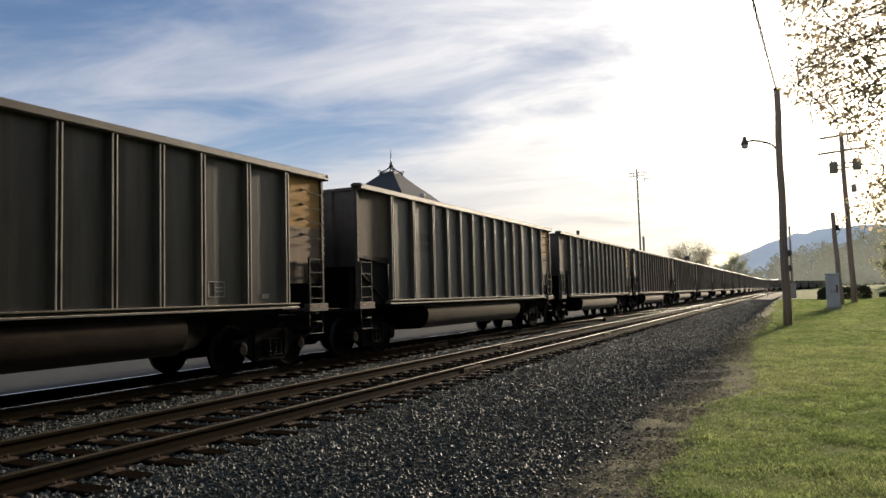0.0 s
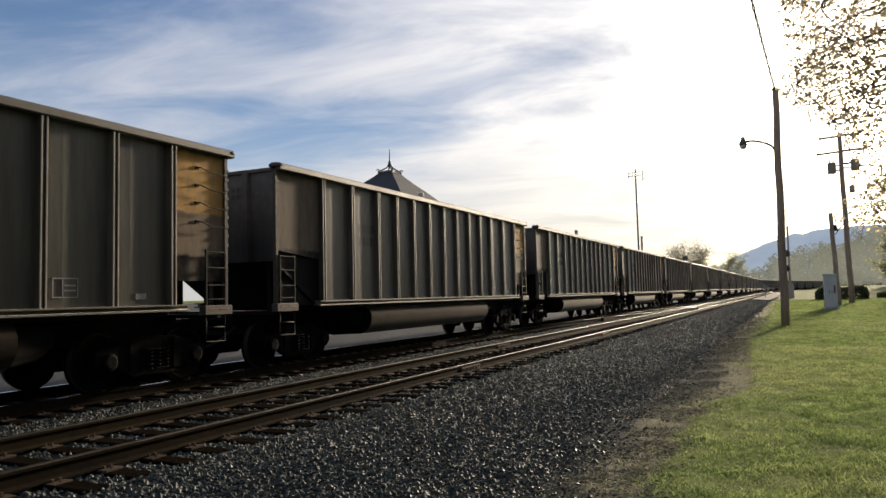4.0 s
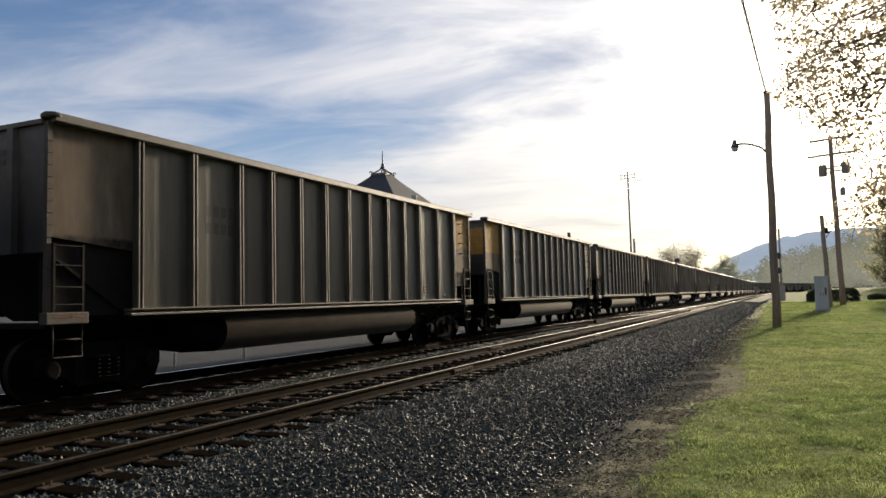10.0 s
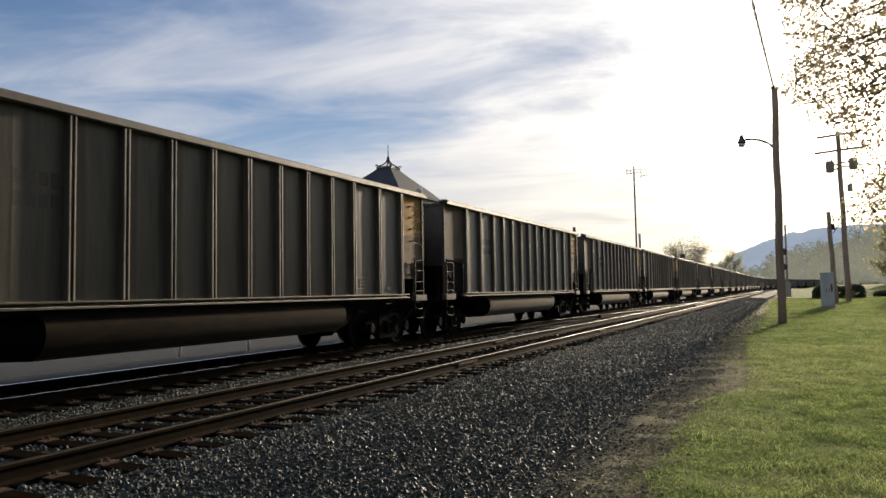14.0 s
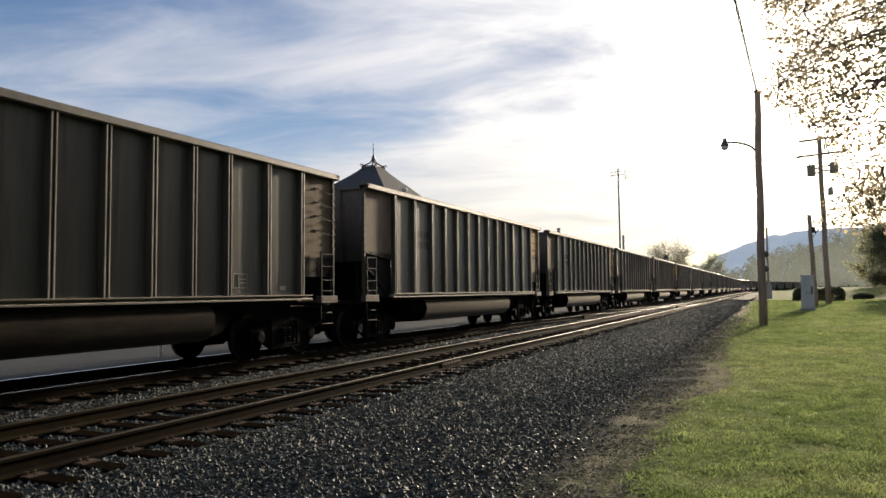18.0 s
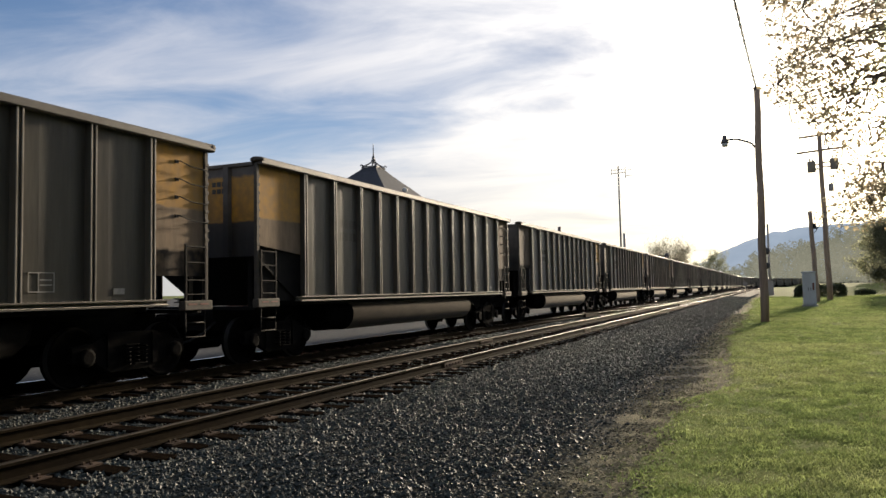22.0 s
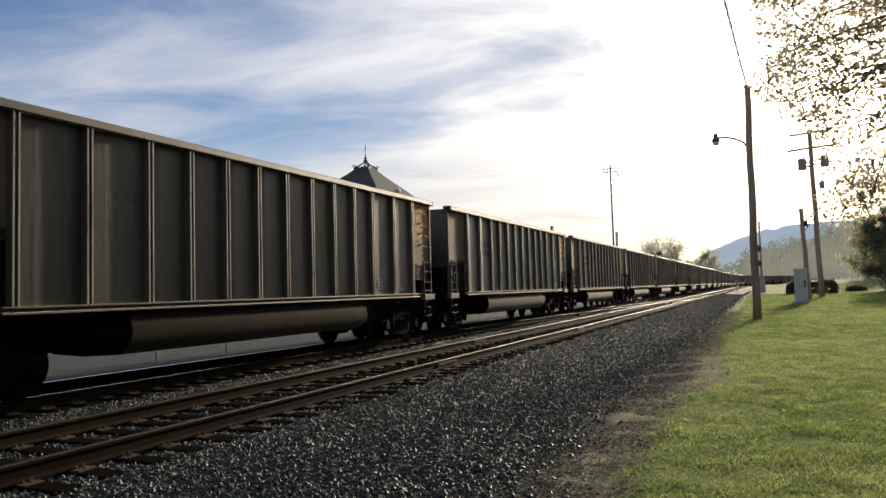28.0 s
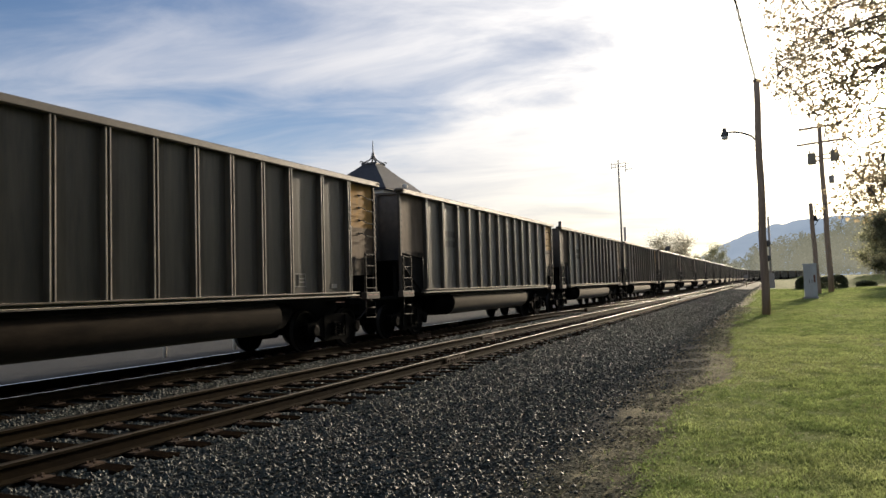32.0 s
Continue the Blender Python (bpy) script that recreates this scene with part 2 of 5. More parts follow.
M_IRON = material("worn_black_iron_bar", (0.012, 0.011, 0.0095), (0.028, 0.025, 0.022), 0.75, 0.0, 12.0, bump=0.1, spec=0.1)
M_PLATE = material("dusty_step_plate_steel", (0.055, 0.044, 0.031), (0.10, 0.08, 0.058), 0.75, 0.0, 10.0, bump=0.15)
M_RED = material("faded_red_reflector", (0.13, 0.045, 0.03), (0.20, 0.07, 0.05), 0.4, 0.0, 20.0, bump=0.0)
M_ORANGE = material("faded_orange_paint", (0.20, 0.085, 0.015), (0.33, 0.15, 0.03), 0.6, 0.0, 9.0, bump=0.05)
M_BAR = material("faded_dark_stencil", (0.046, 0.040, 0.030), (0.085, 0.073, 0.053), 0.6, 0.0, 20.0, bump=0.0)
M_WHITE = material("faded_white_stencil", (0.20, 0.19, 0.165), (0.34, 0.32, 0.285), 0.6, 0.0, 20.0, bump=0.0)
M_RAILSIDE = material("rusty_rail_steel", (0.0125, 0.0088, 0.0043), (0.026, 0.0185, 0.0092), 0.9, 0.0, 9.0, (1, 0.4, 1),
                      (0.007, 0.005, 0.004), 0.8, 0.5, 0.2, 30, spec=0.03)
M_RAILTOP = material("dulled_rail_head", (0.040, 0.032, 0.023), (0.072, 0.058, 0.043), 0.52, 1.0, 14.0, (4, 0.15, 1), bump=0.03)
M_RAILBRIGHT = material("polished_rail_head", (0.70, 0.69, 0.66), (0.86, 0.84, 0.80), 0.2, 1.0, 14.0, (4, 0.15, 1), bump=0.02)
M_TIE = material("weathered_creosote_timber", (0.0075, 0.0056, 0.0038), (0.0185, 0.0132, 0.0088), 0.95, 0.0, 14.0, (0.25, 3, 3),
                 (0.007, 0.0056, 0.005), 1.5, 0.5, 0.5, 30, jitter=0.3, spec=0.0)
M_TIEPLATE = material("rusty_tie_plate", (0.050, 0.034, 0.023), (0.092, 0.063, 0.044), 0.75, 0.0, 18.0, bump=0.2, jitter=0.3, spec=0.1)
M_BALLAST = material("grey_crushed_stone_bed", (0.006, 0.0080, 0.0072), (0.032, 0.0405, 0.0365), 0.9, 0.0, 34.0,
                     stain=(0.018, 0.019, 0.016), stain_scale=0.5, stain_amt=0.5, bump=1.0, bump_scale=30, spec=0.05, dust_haze=0.08)
M_STONE = material("grey_crushed_stone", (0.0190, 0.0262, 0.0230), (0.043, 0.0560, 0.0490), 0.62, 0.0, 15.0, bump=0.2, jitter=0.5,
                   islands=True, spec=0.30, dust_haze=0.25)
M_POLE = material("weathered_pole_timber", (0.27, 0.185, 0.13), (0.48, 0.345, 0.25), 0.85, 0.0, 10.0, (4, 4, 0.25),
                  (0.08, 0.055, 0.04), 0.8, 0.5, 0.5, 26)
M_GREYMETAL = material("galvanised_grey_metal", (0.34, 0.29, 0.25), (0.46, 0.40, 0.35), 0.55, 0.05, 9.0, bump=0.05)
M_DARKMETAL = material("dark_painted_metal", (0.06, 0.055, 0.052), (0.11, 0.10, 0.095), 0.55, 0.2, 12.0, bump=0.1)
M_CABINET = material("pale_grey_cabinet_paint", (0.50, 0.50, 0.50), (0.62, 0.62, 0.61), 0.5, 0.0, 5.0, (1, 1, 0.4),
                     (0.34, 0.32, 0.28), 1.2, 0.4, 0.04, 9)
M_WIRE = material("black_cable_sheath", (0.02, 0.02, 0.02), (0.05, 0.05, 0.05), 0.9, 0.0, 30.0, bump=0.0, spec=0.0)
M_LENS = material("frosted_lamp_lens", (0.55, 0.55, 0.52), (0.7, 0.7, 0.66), 0.3, 0.0, 10.0, bump=0.0)
M_SLATE = material("dark_grey_slate", (0.03, 0.033, 0.039), (0.07, 0.074, 0.084), 0.8, 0.0, 5.0, (1, 1, 4),
                   (0.04, 0.04, 0.045), 0.8, 0.5, 0.4, 9, jitter=0.1, spec=0.2)
M_BRICK = material("old_red_brick", (0.22, 0.10, 0.07), (0.34, 0.17, 0.12), 0.85, 0.0, 9.0, bump=0.4)
M_TRIMW = material("cream_trim_paint", (0.55, 0.52, 0.44), (0.68, 0.64, 0.56), 0.6, 0.0, 6.0, bump=0.05)
M_GLASS = material("dark_window_glass", (0.02, 0.025, 0.03), (0.03, 0.035, 0.04), 0.08, 0.0, 4.0, bump=0.0, rough_var=0.02)
M_BARK = material("grey_brown_bark", (0.06, 0.046, 0.036), (0.14, 0.11, 0.085), 0.9, 0.0, 14.0, (3, 3, 0.6), bump=0.6, bump_scale=20)
# paler copy of the bark for far trees, haze put into its colour
M_BARKHAZE = material("pale_grey_bark", (0.16, 0.14, 0.12), (0.25, 0.22, 0.19), 0.9, 0.0, 10.0, (3, 3, 0.6), bump=0.4, bump_scale=20)
M_LEAF = material("young_maple_leaf", (0.29, 0.245, 0.160), (0.46, 0.385, 0.255), 0.6, 0.0, 6.0, bump=0.1, jitter=0.45,
                  islands=True, translucent=0.8)
M_LEAFFAR = material("spring_foliage", (0.24, 0.25, 0.15), (0.37, 0.37, 0.24), 0.7, 0.0, 3.0, bump=0.1, jitter=0.4,
                     islands=True, translucent=0.8)
M_LEAFBUD = material("budding_pale_foliage", (0.19, 0.175, 0.120), (0.29, 0.265, 0.185), 0.7, 0.0, 3.0, bump=0.1, jitter=0.4,
                     islands=True, translucent=0.6)
M_LEAFDARK = material("shaded_spring_foliage", (0.125, 0.130, 0.078), (0.205, 0.205, 0.130), 0.7, 0.0, 3.0, bump=0.1, jitter=0.4,
                      islands=True, translucent=0.45)
M_HEDGE = material("dark_hedge_leaf", (0.06, 0.075, 0.035), (0.11, 0.125, 0.055), 0.6, 0.0, 5.0, bump=0.1, jitter=0.4, islands=True,
                   translucent=0.3)
M_GRASS = material("mown_grass_blade", (0.085, 0.130, 0.040), (0.300, 0.365, 0.130), 0.5, 0.0, 1.9, bump=0.0, jitter=0.5, islands=True,
                   translucent=0.6, stain=(0.44, 0.44, 0.21), stain_scale=0.35, stain_amt=0.4, spec=0.1, dust_haze=0.5)


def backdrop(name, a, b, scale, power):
    """Far distance: bright morning haze is put into its colour and faint own glow."""
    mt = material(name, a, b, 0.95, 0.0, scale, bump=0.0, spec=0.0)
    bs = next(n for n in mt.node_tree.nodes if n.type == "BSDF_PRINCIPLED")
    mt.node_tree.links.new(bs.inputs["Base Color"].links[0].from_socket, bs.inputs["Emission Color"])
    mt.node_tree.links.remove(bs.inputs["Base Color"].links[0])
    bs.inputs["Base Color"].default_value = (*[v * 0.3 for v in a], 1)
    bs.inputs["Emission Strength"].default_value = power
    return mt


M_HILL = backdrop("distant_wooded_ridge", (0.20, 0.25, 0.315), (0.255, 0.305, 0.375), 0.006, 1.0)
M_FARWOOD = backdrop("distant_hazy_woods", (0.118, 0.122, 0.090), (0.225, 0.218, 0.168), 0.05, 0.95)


def ground_material():
    mt = bpy.data.materials.new("lawn_dirt_and_cinders")
    mt.use_nodes = True
    nt = mt.node_tree
    nt.nodes.clear()
    N, L = nt.nodes.new, nt.links.new
    tc, sep = N("ShaderNodeTexCoord"), N("ShaderNodeSeparateXYZ")
    P = tc.outputs["Object"]
    L(P, sep.inputs[0])

    def noi(scale, detail=6, rough=0.6):
        n = N("ShaderNodeTexNoise")
        n.inputs["Scale"].default_value, n.inputs["Detail"].default_value, n.inputs["Roughness"].default_value = scale, detail, rough
        L(P, n.inputs["Vector"])
        return n.outputs["Fac"]

    def m(op, a, b):
        n = N("ShaderNodeMath")
        n.operation = op
        for i, v in enumerate((a, b)):
            if isinstance(v, (int, float)):
                n.inputs[i].default_value = v
            else:
                L(v, n.inputs[i])
        return n.outputs[0]

    def rng(v, a, b):
        n = N("ShaderNodeMapRange")
        n.interpolation_type = "SMOOTHSTEP"
        n.inputs["From Min"].default_value, n.inputs["From Max"].default_value = a, b
        L(v, n.inputs["Value"])
        return n.outputs[0]

    def mix(f, a, b):
        n = N("ShaderNodeMix")
        n.data_type = "RGBA"
        for i, v in ((0, f), (6, a), (7, b)):
            if isinstance(v, tuple):
                n.inputs[i].default_value = (*v, 1)
            else:
                L(v, n.inputs[i])
        return n.outputs[2]

    fine, mid, big = noi(38, 8, 0.7), noi(3.2), noi(0.55, 4)
    # the bare strip bites into the lawn over one stretch
    bite = m("MULTIPLY", rng(sep.outputs[1], 10.9, 12.9), m("SUBTRACT", 1.0, rng(sep.outputs[1], 14.5, 21.0)))
    side = m("ADD", m("SUBTRACT", m("ADD", sep.outputs[0], 1.12), m("MULTIPLY", bite, 0.46)), m("ADD", m("MULTIPLY", m("SUBTRACT", big, 0.5), 0.8),
                                                   m("MULTIPLY", m("SUBTRACT", mid, 0.5), 0.5)))
    grass = mix(rng(mid, 0.35, 0.65), (0.085, 0.115, 0.024), (0.165, 0.190, 0.050))
    grass = mix(rng(big, 0.5, 0.7), grass, (0.21, 0.205, 0.085))
    grass = mix(rng(fine, 0.5, 0.75), grass, (0.06, 0.075, 0.022))
    dirt = mix(rng(mid, 0.35, 0.65), (0.088, 0.078, 0.046), (0.185, 0.163, 0.098))
    dirt = mix(rng(fine, 0.46, 0.60), dirt, (0.27, 0.238, 0.145))
    cinder = mix(rng(fine, 0.4, 0.7), (0.018, 0.020, 0.018), (0.055, 0.058, 0.052))
    lot = mix(rng(fine, 0.4, 0.7), (0.05, 0.052, 0.053), (0.12, 0.122, 0.122))
    c = mix(rng(side, -0.85, -0.40), cinder, dirt)
    soil = m("MULTIPLY", rng(side, -0.30, -0.16), m("MULTIPLY", rng(mid, 0.42, 0.58), 0.75))
    c = mix(soil, c, (0.030, 0.026, 0.018))
    c = mix(rng(side, -0.10, 0.06), c, grass)
    c = mix(rng(sep.outputs[0], -13.6, -14.0), c, lot)
    c = mix(rng(sep.outputs[0], -300.0, -320.0), c, grass)
    bs, bp, out = N("ShaderNodeBsdfPrincipled"), N("ShaderNodeBump"), N("ShaderNodeOutputMaterial")
    L(c, bs.inputs["Base Color"])
    bs.inputs["Roughness"].default_value = 1.0
    bs.inputs["Specular IOR Level"].default_value = 0.06
    bp.inputs["Strength"].default_value, bp.inputs["Distance"].default_value = 0.7, 0.025
    L(m("ADD", fine, mid), bp.inputs["Height"])
    L(bp.outputs[0], bs.inputs["Normal"])
    L(bs.outputs[0], out.inputs[0])
    return mt


M_GROUND = ground_material()


# ---------------------------------------------------------------- mesh helpers
def box(bm, x0, x1, y0, y1, z0, z1):
    v = [bm.verts.new(p) for p in ((x0, y0, z0), (x1, y0, z0), (x1, y1, z0), (x0, y1, z0),
                                   (x0, y0, z1), (x1, y0, z1), (x1, y1, z1), (x0, y1, z1))]
    for q in ((3, 2, 1, 0), (4, 5, 6, 7), (0, 1, 5, 4), (1, 2, 6, 5), (2, 3, 7, 6), (3, 0, 4, 7)):
        bm.faces.new([v[i] for i in q])
    return v


def extrude(bm, pts, axis, a, b):
    """A closed outline pulled along an axis: pts are the two other coordinates in order (y, z), (x, z) or (x, y)."""
    def place(p, d):
        return {"x": (d, p[0], p[1]), "y": (p[0], d, p[1]), "z": (p[0], p[1], d)}[axis]
    v0, v1 = [bm.verts.new(place(p, a)) for p in pts], [bm.verts.new(place(p, b)) for p in pts]
    n = len(pts)
    fs = [bm.faces.new(v0), bm.faces.new(v1[::-1])]
    fs += [bm.faces.new((v0[i], v1[i], v1[(i + 1) % n], v0[(i + 1) % n])) for i in range(n)]
    bmesh.ops.recalc_face_normals(bm, faces=fs)


def tube(bm, pts, r, n=6, r_end=None, cap=True):
    """A round bar along points, tapering from r to r_end."""
    pts = [Vector(p) for p in pts]
    rings = []
    for i, p in enumerate(pts):
        d = (pts[min(i + 1, len(pts) - 1)] - pts[max(i - 1, 0)]).normalized()
        u = d.cross(Vector((0.31, 0.17, 0.93)))
        if u.length < 0.2:
            u = d.cross(Vector((1, 0, 0)))
        u.normalize()
        w = d.cross(u)
        rr = r if r_end is None else r + (r_end - r) * i / (len(pts) - 1)
        rings.append([bm.verts.new(p + (u * math.cos(2 * math.pi * k / n) + w * math.sin(2 * math.pi * k / n)) * rr) for k in range(n)])
    for a, b in zip(rings, rings[1:]):
        for k in range(n):
            f = bm.faces.new((a[k], a[(k + 1) % n], b[(k + 1) % n], b[k]))
            f.smooth = n > 5
    if cap:
        bm.faces.new(rings[0][::-1])
        bm.faces.new(rings[-1])


def lathe(bm, prof, n=16, at=(0, 0, 0), axis="z"):
    rings = []
    for r, h in prof:
        ring = []
        for k in range(n):
            a = 2 * math.pi * k / n
            p = (r * math.cos(a), r * math.sin(a), h) if axis == "z" else (h, r * math.cos(a), r * math.sin(a))
            ring.append(bm.verts.new(Vector(p) + Vector(at)))
        rings.append(ring)
    fs = []
    for a, b in zip(rings, rings[1:]):
        for k in range(n):
            f = bm.faces.new((a[k], a[(k + 1) % n], b[(k + 1) % n], b[k]))
            f.smooth = True
            fs.append(f)
    fs += [bm.faces.new(rings[0][::-1]), bm.faces.new(rings[-1])]
    bmesh.ops.recalc_face_normals(bm, faces=fs)


def bevel(bm, w=0.01):
    bmesh.ops.bevel(bm, geom=bm.edges[:], offset=w, segments=1, affect="EDGES", clamp_overlap=True)


def mesh_of(name, bm, *mats):
    me = bpy.data.meshes.new(name)
    bm.to_mesh(me)
    bm.free()
    for mt in mats:
        me.materials.append(mt)
    return me


def part(name, bm, mt, parent=None, label="", at=None, shape=None):
    """One mesh object under a thing or part, from a bmesh, or from a mesh that is already there."""
    ob = new(name, shape or mesh_of(name, bm, mt))
    if parent:
        ob.parent = parent
    if at is not None:
        if isinstance(at, Matrix):
            ob.matrix_basis = at
        else:
            ob.location = at
    return tagged(ob, label)


def thing(name, label, category, at=(0, 0, 0), group="", kind=""):
    ob = new(name)
    ob.empty_display_size = 0.2
    if isinstance(at, Matrix):
        ob.matrix_basis = at
    else:
        ob.location = at
    return tagged(ob, label, category, group, kind)


def arrays(name, verts, faces_n, idx, mt, smooth=False):
    """A mesh from number arrays: vertices, corners a face, and corner indices."""
    me = bpy.data.meshes.new(name)
    nf = len(idx) // faces_n
    me.vertices.add(len(verts))
    me.vertices.foreach_set("co", np.asarray(verts, dtype=np.float32).ravel())
    me.loops.add(len(idx))
    me.loops.foreach_set("vertex_index", np.asarray(idx, dtype=np.int32))
    me.polygons.add(nf)
    me.polygons.foreach_set("loop_start", np.arange(0, nf * faces_n, faces_n, dtype=np.int32))
    me.polygons.foreach_set("use_smooth", np.full(nf, smooth))
    me.update(calc_edges=True)
    me.validate()
    me.materials.append(mt)
    return me


# ---------------------------------------------------------------- the line of the rails
X_MAIN, X_NEAR = -10.466, -6.66
TIE_STEP = 0.53
CURVE_AT, CURVE_R = 235.0, 620.0


def on_line(s, off=0.0):
    """The place on the main line s metres along, off metres to its side, and the turn of the track there."""
    if s <= CURVE_AT:
        return X_MAIN + off, s, 0.0
    a = (s - CURVE_AT) / CURVE_R
    r = CURVE_R - off
    return X_MAIN + CURVE_R - r * math.cos(a), CURVE_AT + r * math.sin(a), a


S_STEPS = [-700, -300, -120, -60] + [float(v) for v in range(-40, 236, 5)] + [235 + 8 * i for i in range(1, 50)]


def strip(bm, section, steps, mats=None):
    """A cross-section of (offset, height) pulled along the line."""
    rings = []
    for s in steps:
        ring = []
        for o, z in section:
            x, y, _ = on_line(s, o)
            ring.append(bm.verts.new((x, y, z)))
        rings.append(ring)
    for a, b in zip(rings, rings[1:]):
        for k in range(len(section) - 1):
            f = bm.faces.new((a[k], a[k + 1], b[k + 1], b[k]))
            if mats:
                f.material_index = mats[k]
    return rings


def smooth(v, a, b):
    t = np.clip((v - a) / (b - a), 0, 1)
    return t * t * (3 - 2 * t)


def lawn_edge(y):
    """Where the mown lawn ends, y metres along: the bare strip bites into it over one stretch."""
    return -1.12 + 0.46 * smooth(y, 10.9, 12.9) * (1 - smooth(y, 14.5, 21.0))


def ground_z(x, y):
    lawn = -0.31 + 0.0062 * np.clip(y, 0, 75)
    rise = 1.2 * smooth(y, 60, 130) * smooth(x, 5.0, 14.0)
    edge = x - lawn_edge(y)
    z = lawn + rise + 0.065 * (smooth(edge, -0.16, 0.05) - 1)
    z = np.where(x < -1.6, -0.40 + (z + 0.40) * smooth(x, -3.2, -1.6), z)
    z = np.where(x < -12.0, -0.40 + 0.10 * smooth(-x, 12.6, 14.0), z)
    return z


def build_ground():
    xs = np.concatenate([[-4000, -1500, -600, -250, -120, -60, -40], np.arange(-30, -14, 1.0), np.arange(-14, -3, 0.5),
                         np.arange(-3, 5, 0.16), np.arange(5, 14, 0.6), [16, 20, 26, 34, 45, 60, 90, 150, 300, 700, 1500, 4000]])
    ys = np.concatenate([[-4000, -1500, -600, -200, -80, -40, -20, -10, -5, 0], np.arange(2, 30, 0.16), np.arange(30, 80, 1.0),
                         np.arange(80, 200, 5.0), [220, 260, 320, 400, 550, 800, 1200, 2000, 4000]])
    X, Y = np.meshgrid(xs, ys, indexing="ij")
    Z = ground_z(X, Y)
    near = (X > -3.4) & (X < 14) & (Y > 1) & (Y < 60)
    bump = np.array([noise.noise((a * 1.3, b * 1.3, 0.0)) * 0.022 + noise.noise((a * 5, b * 5, 3.0)) * 0.011
                     for a, b in zip(X[near], Y[near])])
    Z[near] += bump
    nx, ny = X.shape
    i = np.arange(nx * ny).reshape(nx, ny)
    q = np.stack([i[:-1, :-1], i[1:, :-1], i[1:, 1:], i[:-1, 1:]], -1).reshape(-1)
    V = np.stack([X, Y, Z], -1).reshape(-1, 3)
    ob = new("ground", arrays("ground", V, 4, q, M_GROUND, True))
    tagged(ob, "mown green lawn running into bare dirt and dark cinders", "ground", kind="structure")


build_ground()


def bed_z(o):
    """Height of the crushed stone, o metres beside the main line's centre."""
    return np.interp(o, (-2.8, -1.75, 5.15, 6.0, 7.4, 8.4), (-0.42, -0.215, -0.215, -0.245, -0.32, -0.43))


def build_bed():
    bm = bmesh.new()
    offs = [-2.9, -2.3, -1.75, -0.9, 0, 0.9, 1.9, 2.9, 3.8, 4.6, 5.15, 5.5, 6.0, 6.7, 7.4, 7.9, 8.45]
    strip(bm, [(o, float(bed_z(o))) for o in offs], S_STEPS)
    tagged(part("ballast", bm, M_BALLAST), "grey crushed stone bed under both tracks", "ballast", kind="structure")
    # loose stones on the bed nearest the lawn
    rng = np.random.default_rng(7)
    n = 300000
    y = 1.0 + 110.0 * rng.random(n) ** 2.9 - 2.5 * rng.random(n) ** 4
    o = rng.uniform(1.2, 8.95, n)
    edge = rng.random(n) < np.clip((8.75 - o) / 0.9, 0.06, 1)
    tie_gap = np.abs((((y - 0.2) / TIE_STEP + 0.5) % 1.0) - 0.5) > 0.25
    on_tie = (np.abs(o - (X_NEAR - X_MAIN)) < 1.32) & ~tie_gap
    rail = (np.abs(np.abs(o - (X_NEAR - X_MAIN)) - 0.755) < 0.09)
    inside = (np.abs(o - (X_NEAR - X_MAIN)) < 0.7) & (rng.random(n) < 0.6)
    keep = edge & ~inside & ~on_tie & ~rail & (np.abs(o - 0.755) > 0.1)
    y, o = y[keep], o[keep]
    n = len(y)
    size = (0.010 + 0.019 * rng.random(n) ** 1.5) * (1 + 0.010 * y)
    z = np.maximum(bed_z(o), ground_z(X_MAIN + o, y)) + size * 0.35 + rng.uniform(-0.006, 0.018, n)
    base = np.array([(1, 0, 0), (-1, 0, 0), (0, 1, 0), (0, -1, 0), (0, 0, 1), (0, 0, -1)], float)
    V = base[None] * rng.uniform(0.55, 1.25, (n, 6, 1)) + rng.uniform(-0.3, 0.3, (n, 6, 3))
    ang = rng.uniform(0, 6.28, n)
    ca, sa = np.cos(ang), np.sin(ang)
    vx, vy = V[..., 0] * ca[:, None] - V[..., 1] * sa[:, None], V[..., 0] * sa[:, None] + V[..., 1] * ca[:, None]
    V = np.stack([vx, vy, V[..., 2] * 0.75], -1) * size[:, None, None]
    V += np.stack([X_MAIN + o, y, z], -1)[:, None, :]
    tri = np.array([(0, 2, 4), (2, 1, 4), (1, 3, 4), (3, 0, 4), (2, 0, 5), (1, 2, 5), (3, 1, 5), (0, 3, 5)])
    idx = (np.arange(n)[:, None, None] * 6 + tri[None]).reshape(-1)
    ob = new("loose_stones", arrays("loose_stones", V.reshape(-1, 3), 3, idx, M_STONE))
    tagged(ob, "loose angular grey stones strewn over the track bed", "gravel", kind="stuff")


build_bed()


# ---------------------------------------------------------------- tracks
RAIL = [(-0.068, -0.168), (-0.068, -0.155), (-0.012, -0.135), (-0.010, -0.045), (-0.034, -0.035), (-0.036, -0.005), (-0.031, 0.0), (-0.010, 0.001),
        (0.014, 0.001), (0.030, -0.002), (0.035, -0.007), (0.034, -0.035), (0.010, -0.045), (0.012, -0.135), (0.068, -0.155), (0.068, -0.168)]


def rail_mesh(off, top, steps=None):
    bm = bmesh.new()
    strip(bm, [(off + a, b) for a, b in RAIL], steps or S_STEPS, [0] * 7 + [1] * 3 + [0] * 5)
    return mesh_of("rail", bm, M_RAILSIDE, top)


def tie_shape():
    bm = bmesh.new()
    box(bm, -1.30, 1.30, -0.115, 0.115, -0.36, -0.180)
    bevel(bm, 0.012)
    return mesh_of("tie", bm, M_TIE)


